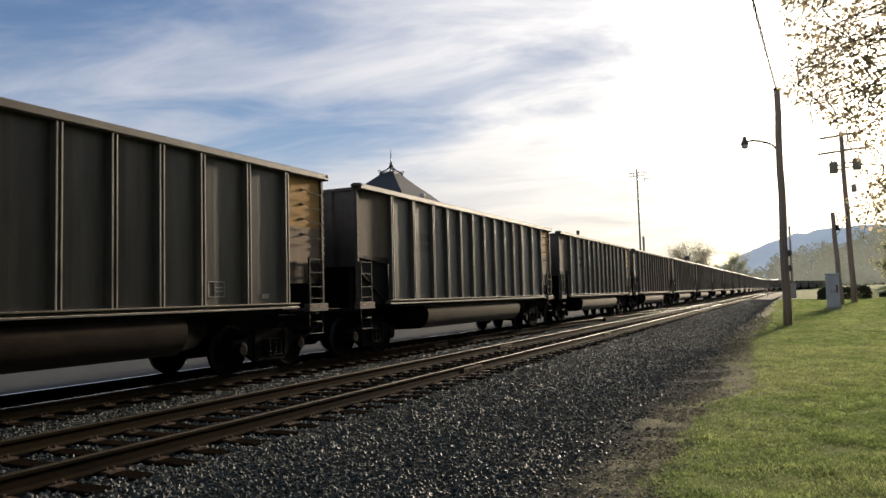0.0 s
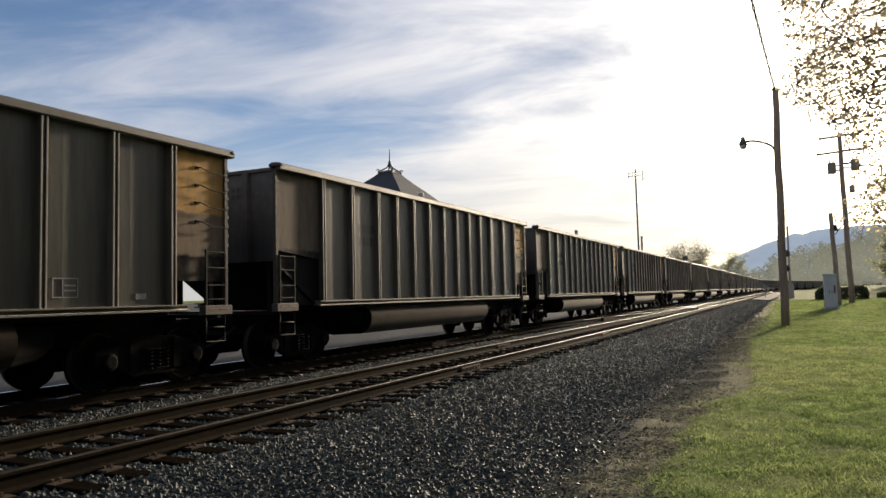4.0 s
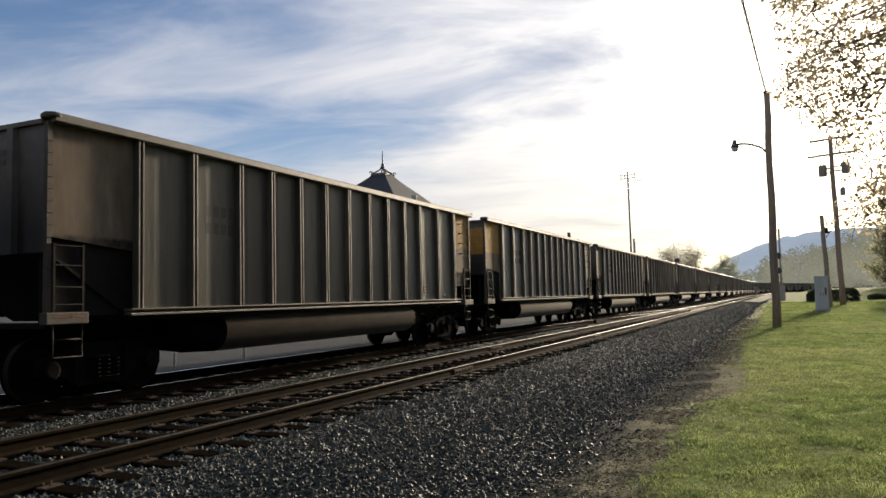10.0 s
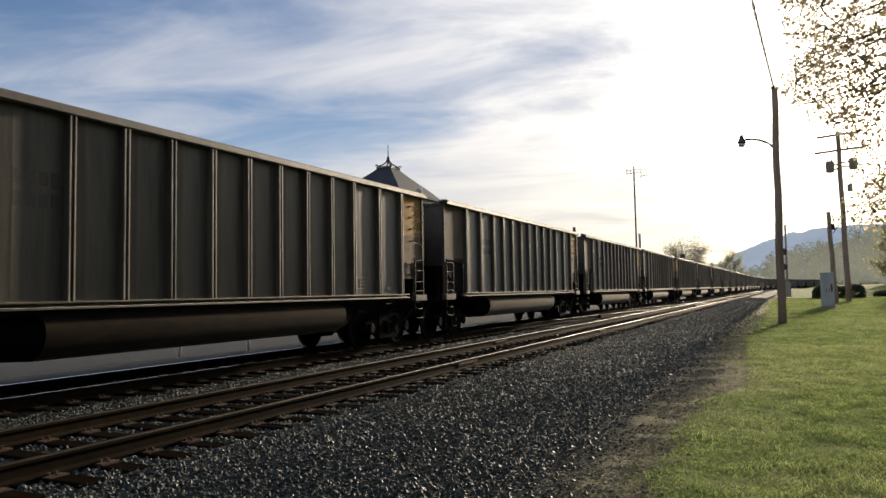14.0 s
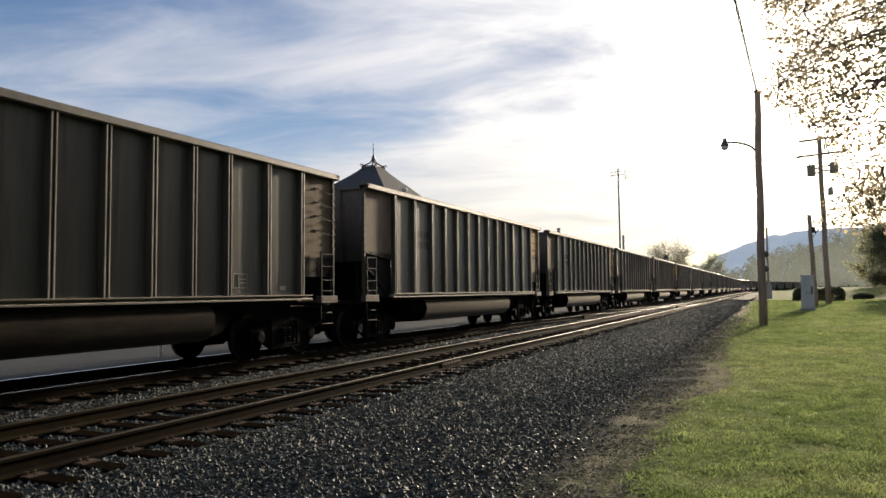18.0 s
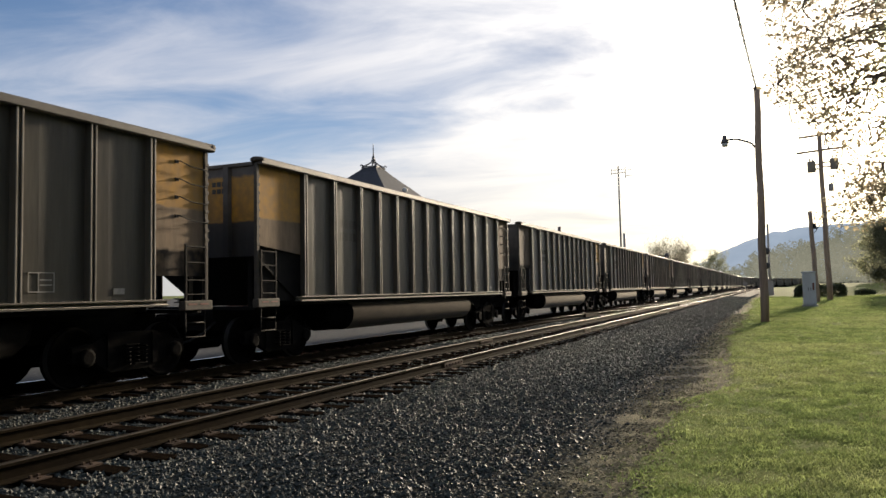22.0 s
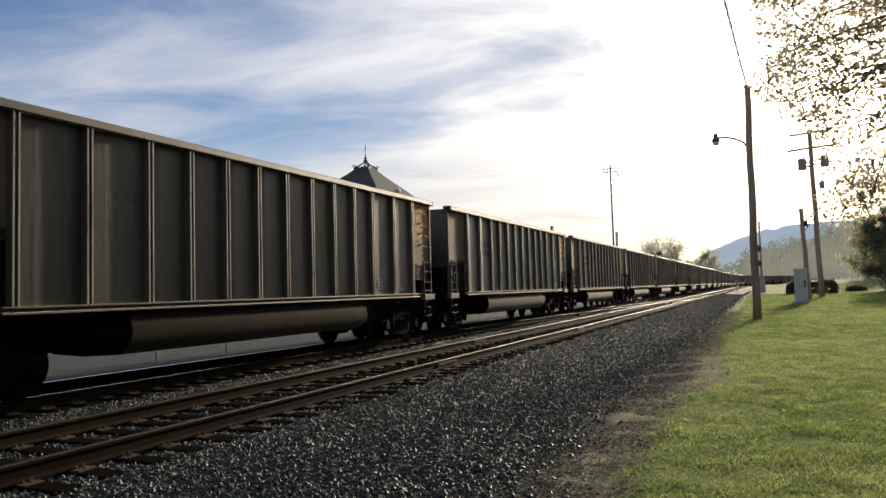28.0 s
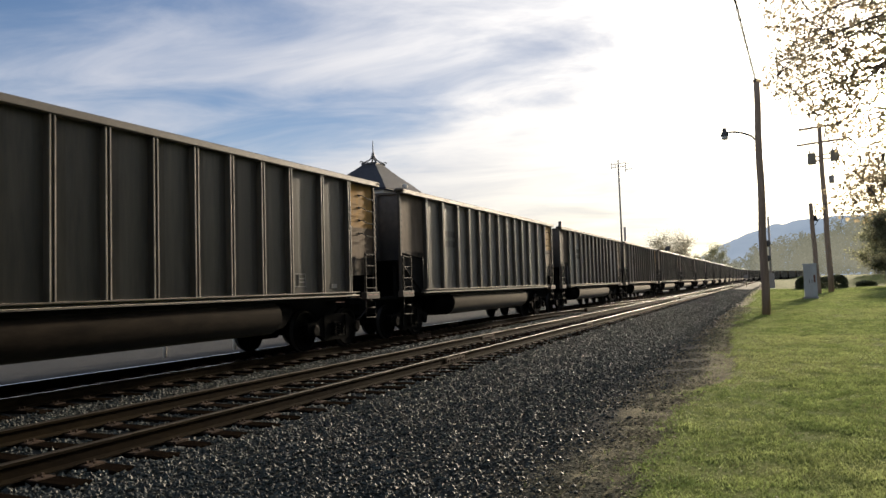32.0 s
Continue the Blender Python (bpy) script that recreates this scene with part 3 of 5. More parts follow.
def plate_shape():
    bm = bmesh.new()
    box(bm, -0.18, 0.18, -0.095, 0.095, -0.184, -0.166)
    for sx in (-1, 1):
        box(bm, sx * 0.085 - 0.012, sx * 0.085 + 0.012, -0.05, -0.026, -0.17, -0.140)
        box(bm, sx * 0.085 - 0.012, sx * 0.085 + 0.012, 0.026, 0.05, -0.17, -0.140)
        box(bm, sx * 0.14 - 0.011, sx * 0.14 + 0.011, -0.011, 0.011, -0.17, -0.150)
    return mesh_of("tie_plate", bm, M_TIEPLATE)


def build_track(label, off, top):
    track = tagged(new("track"), label, "railway track", "tracks", "structure")
    for side in (-0.755, 0.755):
        part("rail", None, None, track, shape=rail_mesh(off + side, top), label="rusty rail with a polished running top")
    # timbers past those that can be told apart
    bm = bmesh.new()
    s = 0.2 + TIE_STEP * -110
    while s < 420:
        if 1.0 < s < TIE_STEP * 130:
            s += TIE_STEP
            continue
        x, y, a = on_line(s, off)
        c, d = math.cos(a), math.sin(a)
        vs = box(bm, -1.3, 1.3, -0.115, 0.115, -0.30, -0.18)
        for v in vs:
            v.co = Vector((x + v.co.x * c + v.co.y * d, y - v.co.x * d + v.co.y * c, v.co.z))
        s += TIE_STEP
    far = part("far_ties", bm, M_TIE, track)
    tagged(far, kind="stuff")
    return track


def build_joints(track, x, places):
    """Bolted joint bars on both faces of a rail."""
    for side, y in places:
        bm = bmesh.new()
        for s in (-1, 1):
            xa, xb = sorted((x + side + s * 0.014, x + side + s * 0.036))
            box(bm, xa, xb, y - 0.46, y + 0.46, -0.135, -0.046)
            for k in range(6):
                yy = y - 0.38 + k * 0.152
                xa, xb = sorted((x + side + s * 0.036, x + side + s * 0.058))
                box(bm, xa, xb, yy - 0.016, yy + 0.016, -0.106, -0.074)
        part("joint_bar", bm, M_TIEPLATE, track, "bolted rusty joint bar")


TIE, PLATE = tie_shape(), plate_shape()
main_track = build_track("rusty main line rails on dark timber ties under the train", 0.0, M_RAILBRIGHT)
near_track = build_track("rusty empty siding rails on weathered timber ties", X_NEAR - X_MAIN, M_RAILTOP)


def build_crossover():
    """The two rails that lead from one track across to the other."""
    ob = tagged(new("crossover"), "rusty crossover rails linking the two tracks", "railway switch", kind="structure")
    y0, y1 = 27.0, 74.0
    for side in (-0.755, 0.755):
        bm = bmesh.new()
        rings = []
        for i in range(41):
            f = i / 40
            c = X_MAIN + (X_NEAR - X_MAIN) * float(smooth(np.array(f), 0.0, 1.0))
            rings.append([bm.verts.new((c + side + a, y0 + (y1 - y0) * f, b + 0.001)) for a, b in RAIL])
        for a, b in zip(rings, rings[1:]):
            for k in range(len(RAIL) - 1):
                bm.faces.new((a[k], a[k + 1], b[k + 1], b[k])).material_index = 1 if 7 <= k <= 9 else 0
        part("crossover_rail", None, None, ob, shape=mesh_of("crossover_rail", bm, M_RAILSIDE, M_RAILTOP))
    for k in range(24):
        y = y0 + 12.0 + k * TIE_STEP * 2
        bm = bmesh.new()
        box(bm, -9.4, -7.7, y - 0.1, y + 0.1, -0.34, -0.183)
        part("switch_tie", bm, M_TIE, ob)
    for y in (40.0, 61.0):
        bm = bmesh.new()
        x = X_MAIN + (X_NEAR - X_MAIN) * float(smooth(np.array((y - y0) / (y1 - y0)), 0, 1))
        extrude(bm, [(x + 0.68, y - 1.6), (x + 0.83, y - 1.6), (x + 0.90, y + 1.6), (x + 0.74, y + 1.6)], "z", -0.165, 0.004)
        part("frog", bm, M_RAILSIDE, ob)


build_crossover()


# ---------------------------------------------------------------- coal gondolas
PITCH = 16.2
STAKES = [-5.86, -4.70, -3.53, -2.60, -1.67, -0.74, 0.19, 1.11, 2.02, 2.92, 3.82, 4.98, 6.11]
HALF = 7.42          # half the body's length
SHEET, RIB = 1.42, 1.538


def mirrored(make, name, mt, car, label=""):
    """A part for the side towards the lawn and its twin, turned half round, for the other side."""
    me = None
    for turn in (0, 180):
        if me is None:
            bm = bmesh.new()
            make(bm)
            me = mesh_of(name, bm, *(mt if isinstance(mt, tuple) else (mt,)))
        part(name, None, None, car, label, pose(0, 0, 0, 0, 0, turn), me)


def stake_shape():
    bm = bmesh.new()
    # pressed hat section: sloping webs, two pale edges, a shallow dark groove between them
    half = [(SHEET - 0.002, 0.066), (RIB - 0.012, 0.056), (RIB, 0.049), (RIB, 0.031), (RIB - 0.010, 0.024), (RIB - 0.034, 0.019)]
    out = [(x, -y) for x, y in half] + half[::-1]
    extrude(bm, out, "z", 1.30, 3.885)
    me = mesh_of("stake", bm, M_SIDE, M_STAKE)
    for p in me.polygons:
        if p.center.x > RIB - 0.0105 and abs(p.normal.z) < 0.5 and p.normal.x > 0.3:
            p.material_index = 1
    return me


def panel_shape(side, y0, y1, z0, slope, mt):
    """An end bay's side sheet on the side towards +x or -x; its lower edge is cut away above the platform."""
    bm = bmesh.new()
    extrude(bm, [(y0, z0 + slope), (y1, z0), (y1, 3.885), (y0, 3.885)], "x", side * (SHEET - 0.012), side * SHEET)
    return mesh_of("end_panel", bm, mt)


def wheelset_shape():
    bm = bmesh.new()
    for s in (-1, 1):
        prof = [(0.10, 0.69), (0.19, 0.672), (0.36, 0.70), (0.40, 0.683), (0.485, 0.685), (0.485, 0.712), (0.462, 0.722),
                (0.457, 0.818), (0.40, 0.82), (0.36, 0.775), (0.18, 0.80), (0.13, 0.835), (0.08, 0.84)]
        lathe(bm, [(r, s * h) for r, h in prof], 24, axis="x")
    tube(bm, [(-1.08, 0, 0), (1.08, 0, 0)], 0.075, 10)
    for s in (-1, 1):
        # three bolts on each axle end show that the wheels turn
        for k in range(3):
            a = 2 * math.pi * k / 3
            y, z = 0.042 * math.cos(a), 0.042 * math.sin(a)
            box(bm, s * 1.08 - 0.02, s * 1.08 + 0.02, y - 0.014, y + 0.014, z - 0.014, z + 0.014)
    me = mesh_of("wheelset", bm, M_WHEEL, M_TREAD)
    for p in me.polygons:
        r = math.hypot(p.center.y, p.center.z)
        if 0.435 < r < 0.5 and 0.72 < abs(p.center.x) < 0.83 and abs(p.normal.x) < 0.5:
            p.material_index = 1
    return me


def frame_shape():
    bm = bmesh.new()
    outline = [(-1.12, 0.40), (-1.12, 0.62), (-0.78, 0.66), (-0.45, 0.80), (0.45, 0.80), (0.78, 0.66), (1.12, 0.62), (1.12, 0.40),
               (0.98, 0.36), (0.72, 0.36), (0.42, 0.20), (-0.42, 0.20), (-0.72, 0.36), (-0.98, 0.36)]
    extrude(bm, outline, "x", 0.93, 1.06)
    for s in (-1, 1):
        lathe(bm, [(0.12, 1.06), (0.14, 1.08), (0.14, 1.11), (0.09, 1.13)], 12, (0, s * 0.89, 0.457), "x")
        box(bm, 1.06, 1.09, s * 0.45 - 0.06, s * 0.45 + 0.06, 0.28, 0.78)
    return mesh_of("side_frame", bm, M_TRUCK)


def spring_shape():
    bm = bmesh.new()
    pts = []
    for k in range(3):
        y = (k - 1) * 0.17
        coil = [i * math.pi / 4 for i in range(0, 40)]
        pts += [(1.115 + 0.055 * math.cos(a), y + 0.065 * math.sin(a), 0.30 + 0.010 * (a if k % 2 == 0 else coil[-1] - a)) for a in coil]
    tube(bm, pts, 0.014, 4)
    return mesh_of("spring_nest", bm, M_TRUCK)


SHAPES = dict(stake=stake_shape(), wheelset=wheelset_shape(), side_frame=frame_shape(), spring=spring_shape())
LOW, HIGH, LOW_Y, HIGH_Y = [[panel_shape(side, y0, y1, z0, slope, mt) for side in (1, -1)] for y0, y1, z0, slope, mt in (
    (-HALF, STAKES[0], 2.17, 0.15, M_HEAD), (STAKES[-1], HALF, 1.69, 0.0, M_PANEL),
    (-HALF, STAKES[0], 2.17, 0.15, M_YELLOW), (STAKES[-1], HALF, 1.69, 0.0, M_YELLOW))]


def end_shape(mt):
    bm = bmesh.new()
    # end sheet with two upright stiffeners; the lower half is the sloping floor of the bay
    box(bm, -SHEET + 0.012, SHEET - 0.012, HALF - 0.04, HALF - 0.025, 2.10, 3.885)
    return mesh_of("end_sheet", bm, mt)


def end_post_shape():
    bm = bmesh.new()
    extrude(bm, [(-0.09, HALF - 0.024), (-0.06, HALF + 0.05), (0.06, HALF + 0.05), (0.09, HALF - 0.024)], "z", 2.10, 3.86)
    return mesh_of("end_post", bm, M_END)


SHAPES["end_post"] = end_post_shape()
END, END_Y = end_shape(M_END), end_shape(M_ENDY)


def build_car():
    car = thing("coal_gondola", "weathered dark grey steel coal gondola rolling on the main line", "railway wagon", group="coal train")
    # side sheet between the end bays
    def sides(bm):
        # one pressed sheet, each bay swelling out a little between its stakes
        line = [(SHEET, STAKES[0])]
        for y0, y1 in zip(STAKES, STAKES[1:]):
            w = y1 - y0
            line += [(SHEET, y0 + 0.12), (SHEET + 0.014, y0 + 0.3 * w), (SHEET + 0.014, y0 + 0.7 * w), (SHEET, y1 - 0.12)]
        line += [(SHEET, STAKES[-1]), (SHEET - 0.014, STAKES[-1]), (SHEET - 0.014, STAKES[0])]
        extrude(bm, line, "z", 1.30, 3.885)
    mirrored(sides, "side_sheet", M_SIDE, car)
    for turn in (0, 180):
        for y in STAKES:
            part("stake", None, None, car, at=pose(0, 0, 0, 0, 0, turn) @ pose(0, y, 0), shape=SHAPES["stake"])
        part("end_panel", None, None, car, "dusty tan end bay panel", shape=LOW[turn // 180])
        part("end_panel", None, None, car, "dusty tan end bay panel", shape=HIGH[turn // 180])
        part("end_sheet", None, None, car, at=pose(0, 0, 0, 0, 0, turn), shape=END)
        for x in (-0.75, 0.75):
            part("end_post", None, None, car, at=pose(0, 0, 0, 0, 0, turn) @ pose(x, 0, 0), shape=SHAPES["end_post"])

    # recessed black sheet, added in place of the shade inside the open bay
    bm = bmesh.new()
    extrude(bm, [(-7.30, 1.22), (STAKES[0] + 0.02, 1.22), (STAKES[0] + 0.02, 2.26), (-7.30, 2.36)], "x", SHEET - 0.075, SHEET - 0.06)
    part("bay_shield", bm, M_UNDER, car, "added black sheet that stands for shade in the end bay")

    def sill(bm):
        extrude(bm, [(SHEET - 0.05, 1.20), (RIB + 0.01, 1.20), (RIB + 0.01, 1.225), (SHEET + 0.02, 1.235), (SHEET + 0.02, 1.275),
                     (RIB + 0.02, 1.285), (RIB + 0.02, 1.305), (SHEET - 0.05, 1.305)], "y", -6.05, 6.45)
    mirrored(sill, "side_sill", M_SIDE, car)

    # the rim round the top, with rounded corner castings
    bm = bmesh.new()
    for s in (-1, 1):
        extrude(bm, [(s * (SHEET - 0.03), 3.88), (s * RIB, 3.88), (s * (RIB + 0.022), 3.90), (s * (RIB + 0.022), 3.995), (s * RIB, 4.015),
                     (s * (SHEET - 0.03), 4.015)], "y", -HALF + 0.05, HALF + 0.09)
        extrude(bm, [(s * (HALF - 0.08), 3.86), (s * (HALF + 0.04), 3.86), (s * (HALF + 0.05), 3.92), (s * (HALF - 0.08), 3.94)],
                "x", -SHEET + 0.03, SHEET - 0.03)
        for e in (-1, 1):
            n0 = len(bm.faces)
            lathe(bm, [(0.12, 3.93), (0.145, 3.95), (0.145, 3.99), (0.11, 4.02), (0.04, 4.027)], 16, (s * (SHEET + 0.005), e * (HALF - 0.09) + (0.13 if e > 0 else 0.0), 0))
            bm.faces.ensure_lookup_table()
            for f in bm.faces[n0:]:
                f.material_index = 1
    part("top_chord", None, None, car, "pale bare steel top chord", shape=mesh_of("top_chord", bm, M_CHORD, M_PLATE))

    # floor, slope sheets and the draft sill
    bm = bmesh.new()
    box(bm, -SHEET + 0.02, SHEET - 0.02, -5.86, 6.10, 1.12, 1.19)
    part("floor_pan", bm, M_UNDER, car)
    for s, y, low in ((-1, -5.86, 1.12), (1, 6.10, 1.72)):
        bm = bmesh.new()
        extrude(bm, [(y, 1.12), (y, low), (s * (HALF - 0.05), 2.08), (s * (HALF - 0.05), 2.13), (y - s * 0.02, low + 0.05), (y - s * 0.02, 1.12)],
                "x", -SHEET + 0.02, SHEET - 0.02)
        part("slope_sheet", bm, M_UNDER, car)
        bm = bmesh.new()
        box(bm, -SHEET + 0.05, SHEET - 0.05, min(s * 6.9, s * 7.36), max(s * 6.9, s * 7.36), 1.06, 1.13)
        part("end_platform", bm, M_UNDER, car)
        for x in (-1.2, 1.2):
            bm = bmesh.new()
            box(bm, x - 0.05, x + 0.05, min(s * 7.2, s * 7.3), max(s * 7.2, s * 7.3), 1.13, 2.1)
            part("platform_post", bm, M_UNDER, car)
        bm = bmesh.new()
        box(bm, -0.13, 0.13, min(s * 7.3, s * 7.86), max(s * 7.3, s * 7.86), 0.78, 0.98)
        box(bm, -0.17, 0.17, min(s * 7.84, s * 8.10), max(s * 7.84, s * 8.10), 0.74, 1.02)
        bevel(bm, 0.02)
        part("coupler", bm, M_TRUCK, car)
        bm = bmesh.new()
        tube(bm, [(0.34, s * 7.3, 0.82), (0.34, s * 7.65, 0.62), (0.30, s * 7.95, 0.50), (0.27, s * 8.09, 0.47)], 0.028, 6)
        part("air_hose", bm, M_WIRE, car)
    bm = bmesh.new()
    box(bm, -0.33, 0.33, -7.36, 7.36, 0.66, 1.11)
    part("centre_sill", bm, M_UNDER, car)

    # the two long tubs that hang between the trucks
    def tub(bm):
        prof = [(0.36, 1.12), (1.30, 1.12), (1.41, 1.06), (1.465, 0.95), (1.47, 0.84), (1.43, 0.70), (1.34, 0.58), (1.20, 0.50), (0.36, 0.46)]
        spans = (((-4.55, 0.72, 0.30), (-4.35, 0.80, 0.12), (-3.90, 0.86, 0.02), (-3.86, 1.0, 0.0)), ((-3.86, 1.0, 0.0), (-1.0, 1.0, 0.0), (1.2, 1.0, 0.0), (3.52, 1.0, 0.0)),
                 ((3.52, 1.0, 0.0), (3.56, 0.86, 0.02), (4.10, 0.80, 0.12), (4.30, 0.72, 0.30)))
        fs = []
        for n, span in enumerate(spans):
            rings = [[bm.verts.new((0.36 + (x - 0.36) * k, y, z + (1.12 - z) * lift)) for x, z in prof] for y, k, lift in span]
            if n == 0:
                fs.append(bm.faces.new(rings[0]))
            if n == 2:
                fs.append(bm.faces.new(rings[-1][::-1]))
            for a, b in zip(rings, rings[1:]):
                for i in range(len(prof)):
                    f = bm.faces.new((a[i], a[(i + 1) % len(prof)], b[(i + 1) % len(prof)], b[i]))
                    f.smooth = 1 <= i <= 6
                    fs.append(f)
            # the tub's ends go near-black, their shade painted on by material
            for f in fs:
                if n != 1 and f.material_index == 0 and abs(f.calc_center_median().y) > 3.53:
                    f.material_index = 1
        bmesh.ops.recalc_face_normals(bm, faces=fs)
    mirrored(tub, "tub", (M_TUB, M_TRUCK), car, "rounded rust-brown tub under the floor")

    # corner posts with rung ends, ladders, plates and steps at both ends of each side
    for turn in (0, 180):
        T = pose(0, 0, 0, 0, 0, turn)
        for s in (-1, 1):
            bm = bmesh.new()
            y0 = s * (HALF - 0.03)
            box(bm, SHEET - 0.02, SHEET + 0.05, y0 - 0.035, y0 + 0.035, 1.28, 3.89)
            for k in range(9):
                z = 2.30 + k * 0.165
                box(bm, SHEET + 0.04, SHEET + 0.066, y0 - 0.045, y0 + 0.045, z, z + 0.05)
            part("corner_post", bm, M_PLATE, car, at=T)
            bm = bmesh.new()
            ya, yb = sorted((s * 6.87, s * 7.33))
            for y in (ya, yb):
                box(bm, SHEET + 0.05, SHEET + 0.085, y - 0.018, y + 0.018, 1.28, 2.22)
            for z in (1.38, 1.62, 1.92, 2.19):
                tube(bm, [(SHEET + 0.075, ya, z), (SHEET + 0.075, yb, z)], 0.014, 5)
            part("ladder", bm, M_IRON, car, at=T)
            bm = bmesh.new()
            box(bm, SHEET - 0.03, SHEET + 0.12, min(s * 6.80, s * 7.47), max(s * 6.80, s * 7.47), 1.11, 1.275)
            bevel(bm, 0.012)
            plate = part("corner_plate", bm, M_PLATE, car, at=T)
            for y in (s * 6.98, s * 7.26):
                bm = bmesh.new()
                box(bm, SHEET + 0.119, SHEET + 0.124, y - 0.10, y + 0.10, 1.20, 1.228)
                part("reflector", bm, M_RED, plate, "faded red reflector strip")
            bm = bmesh.new()
            xa = SHEET + 0.06
            tube(bm, [(xa, ya, 1.12), (xa, ya, 0.66), (xa, yb, 0.66), (xa, yb, 1.12)], 0.016, 6)
            tube(bm, [(xa, ya, 0.90), (xa, yb, 0.90)], 0.014, 6)
            part("sill_step", bm, M_IRON, car, at=T)
        # bent grab irons on one end bay only
        for z in (3.56, 3.26, 2.96, 2.64):
            bm = bmesh.new()
            tube(bm, [(SHEET, 6.72, z + 0.05), (SHEET + 0.09, 6.72, z + 0.05), (SHEET + 0.10, 6.95, z - 0.01), (SHEET + 0.10, 7.36, z - 0.03)], 0.011, 5)
            box(bm, SHEET, SHEET + 0.02, 6.68, 6.76, z + 0.025, z + 0.075)
            part("grab_iron", bm, M_IRON, car, at=T)
        # painted marks: data panel outline, inspection plate, small lettering bars
        bm = bmesh.new()
        for y0, y1, z0, z1 in ((4.02, 4.42, 1.70, 1.715), (4.02, 4.42, 1.44, 1.455), (4.02, 4.035, 1.44, 1.715), (4.405, 4.42, 1.44, 1.715),
                               (4.17, 4.185, 1.44, 1.7), (4.20, 4.38, 1.60, 1.62), (4.20, 4.38, 1.53, 1.55)):
            box(bm, SHEET + 0.010, SHEET + 0.022, y0, y1, z0, z1)
        part("data_panel", bm, M_WHITE, car, at=T, label="faded white stencilled data panel")
        bm = bmesh.new()
        box(bm, SHEET + 0.0, SHEET + 0.03, 5.42, 5.62, 1.40, 1.49)
        part("inspection_plate", bm, M_WHITE, car, at=T)
        bm = bmesh.new()
        for k in range(4):
            box(bm, SHEET + 0.008, SHEET + 0.0155, -4.35 + k * 0.19, -4.22 + k * 0.19, 2.86, 3.05)
            box(bm, SHEET + 0.008, SHEET + 0.0155, -4.35 + k * 0.19, -4.22 + k * 0.19, 2.56, 2.75)
        tagged(part("stencil_marking", bm, M_BAR, car, at=T), kind="stuff")
        bm = bmesh.new()
        for k in range(4):
            for z in (3.50, 3.36):
                box(bm, 0.36 + k * 0.12, 0.45 + k * 0.12, -HALF + 0.018, -HALF + 0.026, z, z + 0.09)
        tagged(part("end_stencil", bm, M_BAR, car, at=T), kind="stuff")

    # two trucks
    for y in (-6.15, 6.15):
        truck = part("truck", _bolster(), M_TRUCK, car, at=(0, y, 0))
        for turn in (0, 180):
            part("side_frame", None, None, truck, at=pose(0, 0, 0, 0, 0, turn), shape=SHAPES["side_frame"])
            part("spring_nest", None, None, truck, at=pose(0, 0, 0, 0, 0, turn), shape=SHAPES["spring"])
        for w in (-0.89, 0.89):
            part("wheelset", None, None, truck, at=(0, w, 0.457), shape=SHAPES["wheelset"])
    return car


def _bolster():
    bm = bmesh.new()
    box(bm, -1.0, 1.0, -0.2, 0.2, 0.42, 0.68)
    box(bm, -0.2, 0.2, -0.2, 0.2, 0.68, 0.72)
    box(bm, -0.9, 0.9, -0.62, -0.50, 0.34, 0.46)
    box(bm, -0.9, 0.9, 0.50, 0.62, 0.34, 0.46)
    return bm


YELLOW_TAIL = set(range(-12, 49)) - {2, 9, 14, 18, 26, 33}
YELLOW_HEAD = {2, 9, 14}


def build_train():
    first = build_car()
    cars = {}
    for k in range(48, -13, -1):
        c = copy_thing(first, pose(0, PITCH * k, 0)) if k > -12 else first
        cars[k] = c
        for p in c.children:
            if p.name.startswith("end_panel"):
                if p.data in HIGH and k in YELLOW_TAIL:
                    p.data = HIGH_Y[HIGH.index(p.data)]
                    p["label"] = "end bay panel with worn yellow upper paint"
                if p.data in LOW and k in YELLOW_HEAD:
                    p.data = LOW_Y[LOW.index(p.data)]
                    p["label"] = "end bay panel with worn yellow upper paint"
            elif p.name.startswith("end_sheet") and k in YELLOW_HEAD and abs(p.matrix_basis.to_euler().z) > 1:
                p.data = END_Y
        if k == -4:
            # a square of old orange paint low on one bay
            bm = bmesh.new()
            box(bm, SHEET + 0.005, SHEET + 0.016, 5.37, 5.92, 1.52, 1.73)
            part("paint_patch", bm, M_ORANGE, c, "faded orange paint patch")
        if k in YELLOW_HEAD:
            c["label"] = "weathered dark grey coal gondola with yellow painted end"
        elif k in YELLOW_TAIL:
            c["label"] = "weathered dark grey coal gondola with worn yellow corner panel"
    return cars


CARS = build_train()


# ---------------------------------------------------------------- poles, lamp, wires
def pole_at(name, label, x, y, z0, z1, lean=(0, 0), r0=0.17, r1=0.11, category="utility pole"):
    p = thing(name, label, category, (x, y, z0))
    bm = bmesh.new()
    n = 9
    pts = [(lean[0] * i / n + 0.02 * math.sin(i * 1.7), lean[1] * i / n, -0.5 * (i == 0) + (z1 - z0) * i / n) for i in range(n + 1)]
    tube(bm, pts, r0, 14, r1)
    part("pole", bm, M_POLE, p)
    return p


def ground_at(x, y):
    return float(ground_z(np.array(float(x)), np.array(float(y))))


